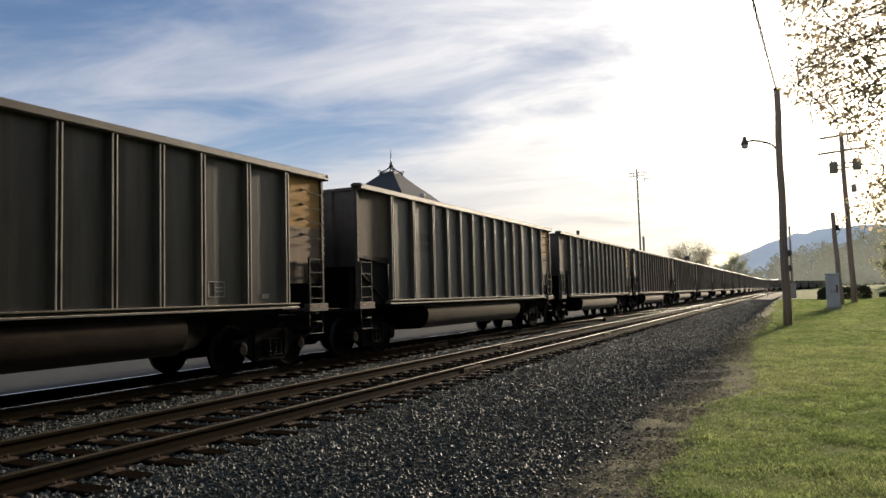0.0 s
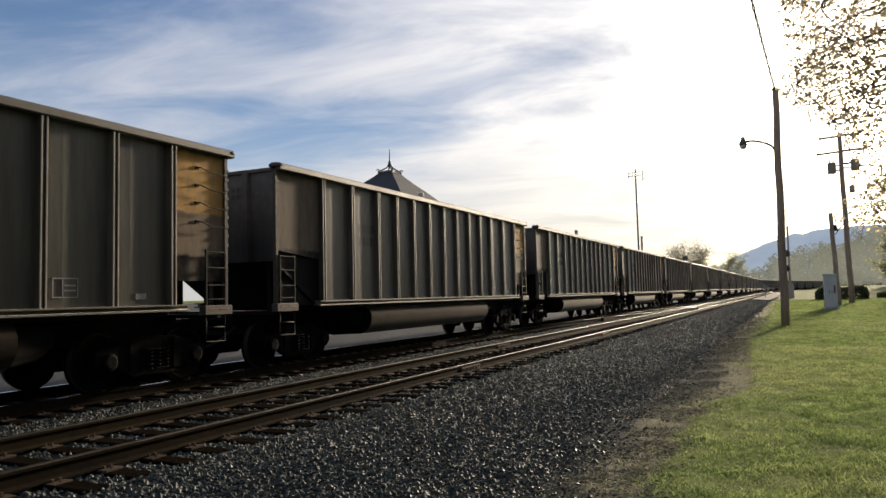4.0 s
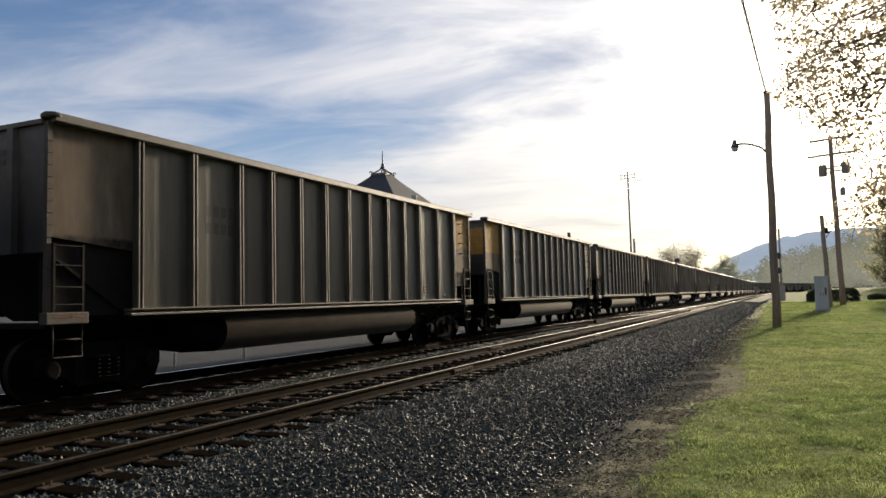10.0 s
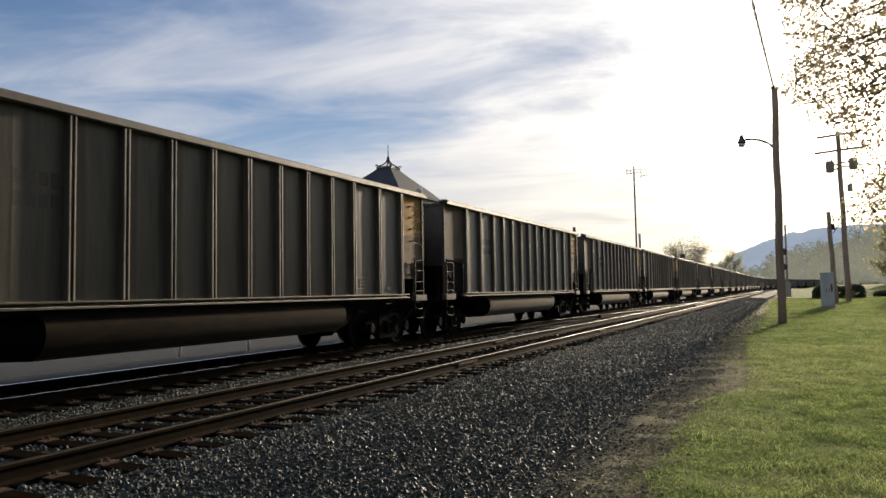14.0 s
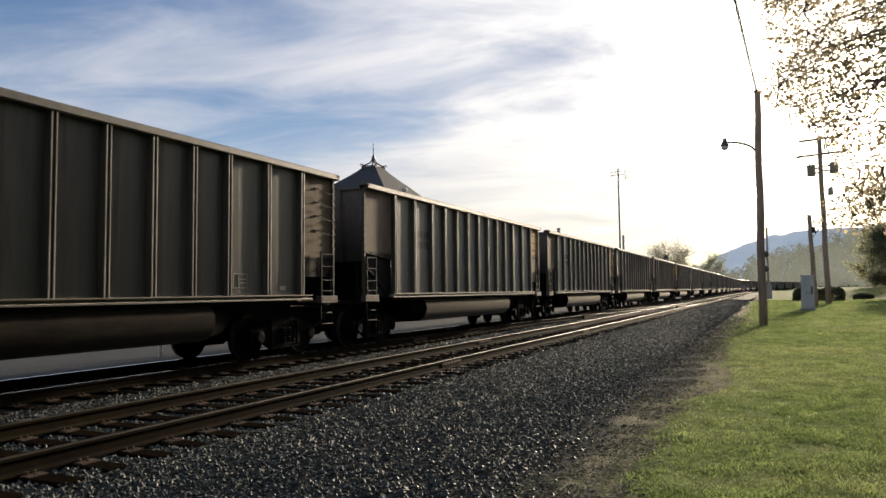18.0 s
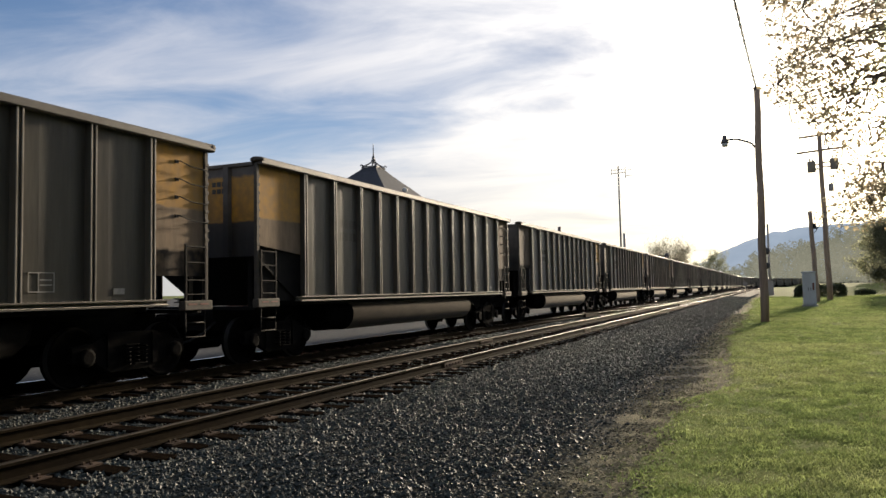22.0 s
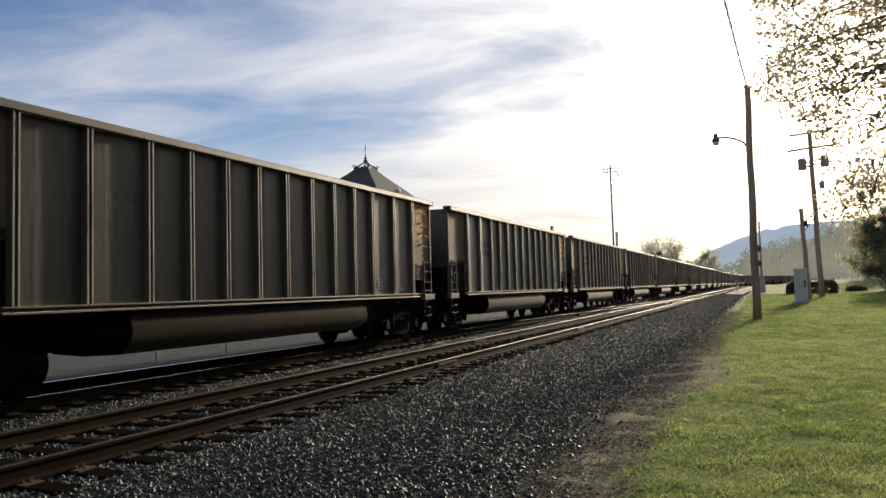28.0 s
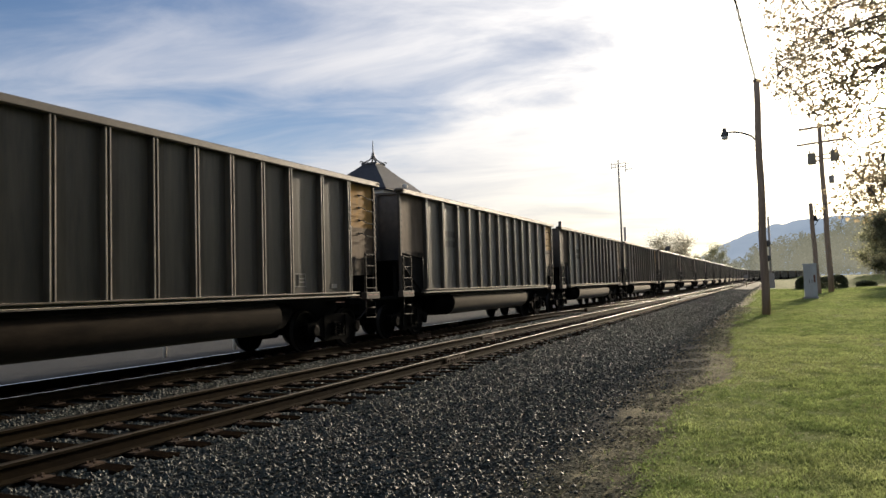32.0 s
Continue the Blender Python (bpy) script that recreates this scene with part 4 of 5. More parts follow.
def build_lamp_pole():
    x, y = -0.31, 31.6
    z0 = ground_at(x, y)
    top = 9.15
    p = pole_at("street_lamp", "weathered timber pole with a curved arm street lamp", x, y, z0, top, (0.06, 0), 0.16, 0.115, "street lamp")
    h = 7.02 - z0
    bm = bmesh.new()
    pts = [(-0.06 - 1.12 * f, 0, h - 0.18 + 0.36 * math.sin(f * 1.9) ** 0.8 if f > 0 else h - 0.25) for f in [i / 9 for i in range(10)]]
    tube(bm, pts, 0.038, 8)
    part("arm", bm, M_DARKMETAL, p)
    lx, lz = pts[-1][0], pts[-1][2]
    bm = bmesh.new()
    lathe(bm, [(0.025, lz + 0.20), (0.07, lz + 0.18), (0.085, lz + 0.07), (0.12, lz + 0.0), (0.15, lz - 0.07), (0.155, lz - 0.12), (0.14, lz - 0.12)], 14, (lx - 0.02, 0, 0))
    head = part("lamp_head", bm, M_DARKMETAL, p)
    bm = bmesh.new()
    lathe(bm, [(0.12, lz - 0.115), (0.12, lz - 0.19), (0.10, lz - 0.25), (0.04, lz - 0.27)], 14, (lx - 0.02, 0, 0))
    part("lens", bm, M_LENS, head, "frosted glass lens")
    bm = bmesh.new()
    box(bm, -0.02, 0.02, -0.17, 0.17, top - z0 - 0.05, top - z0 + 0.03)
    lathe(bm, [(0.13, top - z0 - 0.02), (0.135, top - z0 + 0.02), (0.08, top - z0 + 0.06)], 12, (0.06, 0, 0))
    part("pole_cap", bm, M_DARKMETAL, p)
    bm = bmesh.new()
    tube(bm, [(0.16, 0, top - z0 - 0.1), (0.30, 0.02, top - z0 - 0.02), (0.36, 0.0, top - z0 - 0.18), (0.46, 0, top - z0 - 0.28), (0.50, 0, top - z0 - 0.42)], 0.018, 6)
    part("cable_clamp", bm, M_WIRE, p)
    # twisted service cable that runs overhead towards the lawn's other end
    w = thing("service_cable", "twisted black overhead service cable", "cable")
    a, b = Vector((x + 0.05, y, top - 0.03)), Vector((-1.32, -12.0, 7.5))
    for k in range(2):
        bm = bmesh.new()
        pts = []
        for i in range(281):
            f = i / 280
            c = a.lerp(b, f) - Vector((0, 0, 4 * f * (1 - f) * 0.45))
            ang = f * 150 + k * math.pi
            pts.append(c + Vector((math.cos(ang) * 0.020, 0, math.sin(ang) * 0.020)))
        tube(bm, pts, 0.017, 5)
        part("strand", bm, M_WIRE, w)
    q = pole_at("service_pole", "plain weathered timber service pole on the lawn", -1.32, -12.1, ground_at(-1.32, -12.1), 7.7)
    return p


build_lamp_pole()


def build_utility_pole():
    x, y = 4.04, 64.0
    z0 = ground_at(x, y)
    p = pole_at("utility_pole", "weathered timber utility pole with crossarms and transformers", x, y, z0, 13.1, (-0.25, 0), 0.21, 0.155)
    H = 13.1 - z0
    for z, w in ((H - 0.22, 1.5), (H - 1.42, 1.7)):
        bm = bmesh.new()
        box(bm, -w - 0.2, w - 0.2, -0.19, -0.08, z - 0.075, z + 0.075)
        bmesh.ops.rotate(bm, verts=bm.verts, cent=(0, 0, z), matrix=Matrix.Rotation(radians(-4), 3, "Y"))
        part("crossarm", bm, M_POLE, p)
        for k in (-0.92, -0.35, 0.35, 0.92):
            bm = bmesh.new()
            lathe(bm, [(0.02, z + 0.05), (0.03, z + 0.12), (0.06, z + 0.14), (0.035, z + 0.17), (0.06, z + 0.20), (0.03, z + 0.25)], 8,
                  (k * w - 0.2, -0.13, 0.07 * k))
            part("insulator", bm, M_GREYMETAL, p)
    for sx, zz, s in ((-0.72, H - 2.68, 1.0), (0.86, H - 2.55, 1.0)):
        bm = bmesh.new()
        lathe(bm, [(0.27, zz - 0.42), (0.30, zz - 0.40), (0.30, zz + 0.36), (0.32, zz + 0.38), (0.30, zz + 0.42), (0.1, zz + 0.46)], 16, (sx - 0.15, -0.1, 0))
        can = part("transformer", bm, M_GREYMETAL, p, "grey drum transformer")
        bm = bmesh.new()
        for k in (-0.12, 0.12):
            lathe(bm, [(0.03, zz + 0.42), (0.06, zz + 0.50), (0.03, zz + 0.56), (0.055, zz + 0.62), (0.02, zz + 0.72)], 8, (sx - 0.15 + k, -0.1, 0))
        part("bushing", bm, M_DARKMETAL, can)
        bm = bmesh.new()
        box(bm, min(sx - 0.15, -0.1), max(sx - 0.15, -0.1), -0.06, 0.0, zz - 0.22, zz - 0.12)
        box(bm, min(sx - 0.15, -0.1), max(sx - 0.15, -0.1), -0.06, 0.0, zz + 0.12, zz + 0.22)
        part("bracket", bm, M_DARKMETAL, p)
    bm = bmesh.new()
    lathe(bm, [(0.16, H - 4.65), (0.19, H - 4.62), (0.19, H - 4.12), (0.08, H - 4.07)], 12, (0.42, -0.05, 0))
    part("junction_can", bm, M_GREYMETAL, p)
    bm = bmesh.new()
    tube(bm, [(-0.1, -0.2, H - 6.2), (-0.35, -1.2, H - 7.1), (-0.85, -2.6, H - 7.7), (-1.12, -5.0, 6.3)], 0.03, 5)
    part("drop_wire", bm, M_WIRE, p)
    for k, z in ((0.9, H - 1.3), (-0.9, H - 1.3), (0.9, H - 0.1), (-0.9, H - 0.1)):
        bm = bmesh.new()
        tube(bm, [(k * 1.2 - 0.2 + 40 * f, -0.1 + 6 * f, z + 0.2 - 5.5 * f * (1 - f)) for f in [i / 14 for i in range(15)]], 0.013, 4)
        part("line_wire", bm, M_WIRE, p)
    # low stub pole beside it
    x, y = 2.93, 59.0
    z0 = ground_at(x, y)
    q = pole_at("stub_pole", "short weathered timber pole with a cable drop", x, y, z0, 6.55, (-0.25, 0), 0.17, 0.14)
    bm = bmesh.new()
    tube(bm, [(0.05, -0.15, 6.0), (0.2, -0.2, 5.7), (0.32, -0.2, 5.45), (0.2, -0.18, 5.25), (-0.05, -0.2, 4.9)], 0.022, 5)
    box(bm, -0.1, 0.1, -0.22, -0.14, 5.2, 5.6)
    part("cable_loop", bm, M_WIRE, q)
    # relay cabinet
    x, y = 2.03, 49.5
    z0 = ground_at(x, y)
    c = thing("signal_cabinet", "pale grey metal signal cabinet standing on the lawn", "cabinet", (x, y, z0))
    bm = bmesh.new()
    box(bm, -0.35, 0.35, -0.35, 0.35, 0.12, 2.02)
    bevel(bm, 0.02)
    part("body", bm, M_CABINET, c)
    bm = bmesh.new()
    box(bm, -0.385, 0.385, -0.40, 0.40, 2.02, 2.10)
    bevel(bm, 0.015)
    part("lid", bm, M_CABINET, c)
    bm = bmesh.new()
    box(bm, -0.41, 0.41, -0.40, 0.40, -0.2, 0.13)
    part("plinth", bm, M_LOTCURB, c)
    for sx in (-1, 1):
        bm = bmesh.new()
        box(bm, min(0, sx * 0.33) + (0.01 if sx > 0 else 0), max(0, sx * 0.33) - (0.01 if sx < 0 else 0), -0.368, -0.350, 0.2, 1.95)
        bevel(bm, 0.006)
        d = part("door", bm, M_CABINET, c)
        bm = bmesh.new()
        box(bm, sx * 0.07 - 0.015, sx * 0.07 + 0.015, -0.40, -0.366, 0.95, 1.15)
        part("handle", bm, M_DARKMETAL, d)
    bm = bmesh.new()
    box(bm, 0.16, 0.26, -0.374, -0.367, 0.98, 1.42)
    part("warning_label", bm, M_RED, c, "small red warning label")


M_LOTCURB = material("pale_concrete", (0.30, 0.29, 0.27), (0.42, 0.41, 0.38), 0.85, 0.0, 9.0, bump=0.3)
build_utility_pole()


def build_signals():
    # wayside signal beyond the lamp pole
    x, y = -0.2, 90.0
    z0 = ground_at(x, y)
    s = thing("railway_signal", "dark railway signal mast with two round target heads", "railway signal", (x, y, z0))
    bm = bmesh.new()
    tube(bm, [(0, 0, -0.3), (0, 0, 8.1 - z0)], 0.13, 10, 0.11)
    part("mast", bm, M_GREYMETAL, s)
    for z, r in ((4.95, 0.36), (3.3, 0.33)):
        bm = bmesh.new()
        lathe(bm, [(r * 0.3, -0.30), (r, -0.22), (r, -0.17), (r * 0.4, -0.13)], 20, (0, 0, 0))
        bmesh.ops.rotate(bm, verts=bm.verts, cent=(0, 0, 0), matrix=Matrix.Rotation(radians(90), 3, "X"))
        bmesh.ops.translate(bm, verts=bm.verts, vec=(-0.22, -0.35, z))
        head = part("signal_head", bm, M_DARKMETAL, s)
        bm = bmesh.new()
        for a in (90, 210, 330):
            c = (-0.22 + 0.17 * math.cos(radians(a)), -0.15, z + 0.17 * math.sin(radians(a)))
            tube(bm, [c, (c[0], c[1] - 0.35, c[2])], 0.09, 10)
        part("lamp_hood", bm, M_DARKMETAL, head)
    bm = bmesh.new()
    box(bm, -0.35, 0.35, -0.3, 0.3, -0.2, 1.6)
    bevel(bm, 0.02)
    part("relay_case", bm, M_GREYMETAL, s)
    for k in range(14):
        bm = bmesh.new()
        tube(bm, [(-0.22, 0.22, 1.7 + k * 0.35), (0.22, 0.22, 1.7 + k * 0.35)], 0.018, 5)
        part("rung", bm, M_GREYMETAL, s)
    # small white marker by the track
    m = thing("track_marker", "small white marker post beside the rails", "marker post", (-4.3, 140.0, -0.4))
    bm = bmesh.new()
    tube(bm, [(0, 0, 0), (0, 0, 2.2)], 0.06, 8)
    part("post", bm, M_GREYMETAL, m)
    bm = bmesh.new()
    box(bm, -0.35, 0.35, -0.09, -0.06, 1.6, 2.3)
    part("marker_plate", bm, M_WHITE, m)
    # signal head that looks over the far cars
    b = thing("far_signal", "dark round signal head on a mast behind the train", "railway signal", (-16.6, 134.0, -0.3))
    bm = bmesh.new()
    tube(bm, [(0, 0, 0), (0, 0, 7.2)], 0.10, 8)
    part("mast", bm, M_GREYMETAL, b)
    bm = bmesh.new()
    lathe(bm, [(0.2, -0.2), (0.45, -0.14), (0.45, -0.08), (0.2, 0.1)], 20)
    bmesh.ops.rotate(bm, verts=bm.verts, cent=(0, 0, 0), matrix=Matrix.Rotation(radians(90), 3, "X"))
    bmesh.ops.translate(bm, verts=bm.verts, vec=(0, 0, 7.1))
    part("signal_head", bm, M_DARKMETAL, b)
    # radio mast
    r = thing("radio_mast", "slender grey radio mast with dipole antenna at its top", "antenna mast", (-17.6, 96.5, 0.4))
    bm = bmesh.new()
    tube(bm, [(0, 0, 0), (0, 0, 8.0), (-0.05, 0, 16.65)], 0.15, 8, 0.085)
    part("mast", bm, M_DARKMETAL, r)
    bm = bmesh.new()
    for z in (16.2, 15.77):
        tube(bm, [(-0.95, 0, z - 0.04), (0.85, 0, z + 0.04)], 0.04, 5)
    for a, z0, z1 in ((-0.95, 15.55, 16.4), (-0.45, 15.7, 16.3), (0.85, 15.1, 16.45)):
        tube(bm, [(a, 0, z0), (a, 0, z1)], 0.04, 5)
    for z in (16.1, 15.35):
        tube(bm, [(0.85, 0, z), (1.75, 0, z + 0.02)], 0.028, 5)
    part("antenna", bm, M_DARKMETAL, r)
    bm = bmesh.new()
    tube(bm, [(0.45, 0, 0), (0.45, 0, 7.9)], 0.16, 10)
    part("stub_mast", bm, M_GREYMETAL, r)


build_signals()


# ---------------------------------------------------------------- station behind the train
def build_station():
    cx, cy = -25.4, 45.5
    st = thing("station_house", "old brick station with a steep dark slate roof", "station", (cx, cy, -0.3), kind="")
    def ringroof(bm, levels):
        rings = []
        for hx, hy, z in levels:
            rings.append([bm.verts.new((sx * hx, sy * hy, z)) for sx, sy in ((-1, -1), (1, -1), (1, 1), (-1, 1))])
        for a, b in zip(rings, rings[1:]):
            for k in range(4):
                bm.faces.new((a[k], a[(k + 1) % 4], b[(k + 1) % 4], b[k]))
        bm.faces.new(rings[0][::-1])
        bm.faces.new(rings[-1])
    T = 10.33
    bm = bmesh.new()
    ringroof(bm, [(2.65, 3.2, T - 2.22), (2.65, 3.2, T - 2.08), (1.96, 2.36, T - 1.38), (1.21, 1.46, T - 0.70), (0.80, 0.97, T - 0.30), (0.52, 0.64, T), (0.48, 0.60, T + 0.02)])
    roof = part("roof", bm, M_SLATE, st, "steep flared dark slate roof")
    bm = bmesh.new()
    box(bm, -0.57, 0.57, -0.70, 0.70, T - 0.02, T + 0.06)
    part("roof_curb", bm, M_DARKMETAL, roof)
    # iron cresting: four scrolled arms that rise to a finial
    bm = bmesh.new()
    for k in range(4):
        a = math.pi / 4 + k * math.pi / 2
        pts = []
        for i in range(11):
            f = i / 10
            r = 0.80 * (1 - f) + 0.03
            z = T + 0.08 + 0.16 * math.sin(f * 3.0) * (1 - f) + 0.56 * f ** 2.2
            pts.append((r * math.cos(a), r * math.sin(a) * 1.1, z))
        tube(bm, pts, 0.05, 6)
        c = Vector(pts[0])
        curl = [c + Vector((math.cos(a), math.sin(a), 0)) * (0.10 * math.cos(t)) + Vector((0, 0, 0.11 * math.sin(t) + 0.07)) for t in [j * 0.6 for j in range(9)]]
        tube(bm, curl, 0.04, 5)
    for sx in (-1, 1):
        tube(bm, [(sx * 0.54, -0.66, T + 0.10), (sx * 0.54, 0.66, T + 0.10)], 0.03, 5)
        tube(bm, [(-0.54, sx * 0.66, T + 0.10), (0.54, sx * 0.66, T + 0.10)], 0.03, 5)
    part("cresting", bm, M_DARKMETAL, roof, "wrought iron roof cresting")
    bm = bmesh.new()
    lathe(bm, [(0.10, T + 0.48), (0.17, T + 0.63), (0.09, T + 0.72), (0.12, T + 0.80), (0.045, T + 0.92), (0.035, T + 1.3), (0.02, T + 1.78)], 10)
    part("finial", bm, M_DARKMETAL, roof)
    bm = bmesh.new()
    tube(bm, [(1.3, 1.0, T - 1.6), (1.3, 1.0, T - 0.75)], 0.05, 6)
    part("vent_pipe", bm, M_GREYMETAL, roof)
    bm = bmesh.new()
    box(bm, -2.2, 2.2, -2.75, 2.75, 0.0, T - 2.2)
    part("tower_wall", bm, M_BRICK, st)
    bm = bmesh.new()
    box(bm, -2.4, 2.4, -2.95, 2.95, T - 2.45, T - 2.21)
    part("cornice", bm, M_TRIMW, st)
    for z in (1.0, 4.3):
        for y in (-1.7, 0.0, 1.7):
            bm = bmesh.new()
            box(bm, 2.18, 2.26, y - 0.5, y + 0.5, z, z + 1.7)
            w = part("window", bm, M_TRIMW, st)
            bm = bmesh.new()
            box(bm, 2.25, 2.265, y - 0.42, y - 0.02, z + 0.08, z + 1.62)
            box(bm, 2.25, 2.265, y + 0.02, y + 0.42, z + 0.08, z + 1.62)
            part("pane", bm, M_GLASS, w)
    # low wings with plain hipped roofs
    for sy in (-1, 1):
        bm = bmesh.new()
        box(bm, -2.1, 2.1, min(sy * 2.75, sy * 13), max(sy * 2.75, sy * 13), 0, 3.3)
        part("wing_wall", bm, M_BRICK, st)
        bm = bmesh.new()
        for v in box(bm, -2.8, 2.8, min(sy * 2.76, sy * 13.8), max(sy * 2.76, sy * 13.8), 3.3, 4.9):
            if v.co.z > 4:
                v.co.x *= 0.05
                if abs(v.co.y) > 10:
                    v.co.y -= sy * 3.2
        part("wing_roof", bm, M_SLATE, st)
    # white lamp dish by the eave
    lp = thing("yard_light", "pale yard light on a slim bracket near the roof", "lamp", (-22.6, 43.4, -0.3))
    bm = bmesh.new()
    tube(bm, [(0, 0, 0), (0, 0, 7.9), (0.3, 0.6, 8.35)], 0.06, 6)
    part("post", bm, M_GREYMETAL, lp)
    bm = bmesh.new()
    lathe(bm, [(0.06, 8.2), (0.16, 8.3), (0.2, 8.5), (0.08, 8.6)], 12, (0.35, 0.7, 0))
    part("lamp_head", bm, M_TRIMW, lp)
    # depot building farther on, its chimney and vent just show over the cars
    d = thing("depot_building", "low brick depot with a chimney behind the train", "building", (-21.0, 80.0, -0.3))
    bm = bmesh.new()
    box(bm, -3, 3, -6, 6, 0, 4.4)
    part("wall", bm, M_BRICK, d)
    bm = bmesh.new()
    for v in box(bm, -3.4, 3.4, -6.4, 6.4, 4.4, 5.4):
        if v.co.z > 5:
            v.co.x *= 0.1
    part("roof", bm, M_SLATE, d)
    for y, w, h in ((-1.0, 0.15, 8.3), (2.2, 0.13, 7.8)):
        bm = bmesh.new()
        box(bm, -w, w, y - w, y + w, 4.6, h)
        box(bm, -w - 0.02, w + 0.02, y - w - 0.02, y + w + 0.02, h, h + 0.08)
        part("chimney", bm, M_DARKMETAL, d)
    # bollards and a kerb at the edge of the yard
    for x, y in ((-14.8, 15.0), (-14.4, 17.3)):
        b = thing("bollard", "slim pale metal post at the yard's edge", "bollard", (x, y, -0.3), group="yard posts")
        bm = bmesh.new()
        tube(bm, [(0, 0, -0.2), (0, 0, 0.95)], 0.05, 8)
        part("post", bm, M_TRIMW, b)
        bm = bmesh.new()
        lathe(bm, [(0.06, 0.93), (0.065, 0.99), (0.03, 1.02)], 8)
        part("cap", bm, M_GREYMETAL, b)


build_station()


# ---------------------------------------------------------------- trees
def leaves(points, size, rng, lobed=False, droop=0.3):
    """Leaf blades at the points: folded lobed outlines or plain pointed ones. Returns vertices and quads."""
    n = len(points)
    out = np.array([(0, 0, 0), (0.55, 0.35, 0.1), (0.35, 1.0, 0.0), (0.0, 0.75, -0.06), (0.0, 1.25, -0.12), (-0.35, 1.0, 0.0), (-0.55, 0.35, 0.1)]) if lobed else \
        np.array([(0, 0, 0), (0.5, 0.5, 0.08), (0, 1.1, 0), (-0.5, 0.5, 0.08)])
    quads = [(0, 1, 2, 3), (0, 3, 5, 6), (3, 2, 4, 5)] if lobed else [(0, 1, 2, 3)]
    k = len(out)
    a, b, c = rng.uniform(0, 6.28, n), rng.normal(-droop, 0.6, n), rng.uniform(-1.0, 1.0, n)
    s = size * rng.uniform(0.6, 1.35, n)
    V = out[None] * s[:, None, None]
    x, y, z = V[..., 0], V[..., 1], V[..., 2]
    x, z = x * np.cos(c)[:, None] + z * np.sin(c)[:, None], -x * np.sin(c)[:, None] + z * np.cos(c)[:, None]
    y, z = y * np.cos(b)[:, None] - z * np.sin(b)[:, None], y * np.sin(b)[:, None] + z * np.cos(b)[:, None]
    x, y = x * np.cos(a)[:, None] - y * np.sin(a)[:, None], x * np.sin(a)[:, None] + y * np.cos(a)[:, None]
    V = np.stack([x, y, z], -1) + np.asarray(points)[:, None, :]
    idx = (np.arange(n)[:, None, None] * k + np.array(quads)[None]).reshape(-1)
    return V.reshape(-1, 3), idx


def limb(bm, a, b, r0, r1, rng, tips, sag=0.0, n=6, wander=0.03):
    a, b = Vector(a), Vector(b)
    L = (b - a).length
    pts = [a.lerp(b, i / n) + Vector(rng.normal(0, wander * L * (0 < i < n), 3)) + Vector((0, 0, -sag * L * (i / n) ** 2)) for i in range(n + 1)]
    tube(bm, pts, r0, 6, r1)
    tips.append(pts)
    return pts


def tree(name, label, x, y, h, spread, mt, n_leaf, size, seed, trunk=0.25, bare=0.3):
    """A broadleaf tree: tapered trunk, forking limbs, twigs, and leaves gathered round the twigs."""
    rng = np.random.default_rng(seed)
    z0 = ground_at(x, y)
    t = thing(name, label, "tree", (x, y, z0), group="trees")
    bm = bmesh.new()
    tips = []
    top = Vector((rng.normal(0, 0.05) * h, rng.normal(0, 0.05) * h, h * 0.72))
    main = limb(bm, (0, 0, -0.2), top, trunk, trunk * 0.25, rng, [], 0, 9)
    n_limb = 17
    for i in range(n_limb):
        f = bare + (1 - bare) * i / n_limb
        p = main[min(9, int(f * 9))]
        ang = i * 2.4 + rng.uniform(-0.4, 0.4)
        reach = spread * (1 - 0.55 * (f - bare)) * rng.uniform(0.65, 1.05)
        e = p + Vector((math.cos(ang) * reach, math.sin(ang) * reach, h * rng.uniform(0.12, 0.30)))
        pts = limb(bm, p, e, trunk * 0.38 * (1.1 - f * 0.6), trunk * 0.06, rng, tips)
        for j in range(6):
            q = pts[rng.integers(2, 6)]
            e2 = q + Vector(rng.normal(0, 1, 3)) * reach * 0.28 + Vector((0, 0, h * 0.08))
            limb(bm, q, e2, trunk * 0.09, trunk * 0.03, rng, tips, 0, 4)
    part("trunk", bm, M_BARKHAZE, t)
    segs = [(pts[i], pts[i + 1]) for pts in tips for i in range(len(pts) // 3, len(pts) - 1)]
    pick = rng.integers(0, len(segs), n_leaf)
    P = np.array([segs[k][0].lerp(segs[k][1], float(rng.random())) for k in pick])
    P += rng.normal(0, 1, P.shape) * spread * 0.075
    V, idx = leaves(P, size, rng)
    tagged(part("crown", None, None, t, shape=arrays("crown", V, 4, idx, mt)), kind="stuff")
    return t


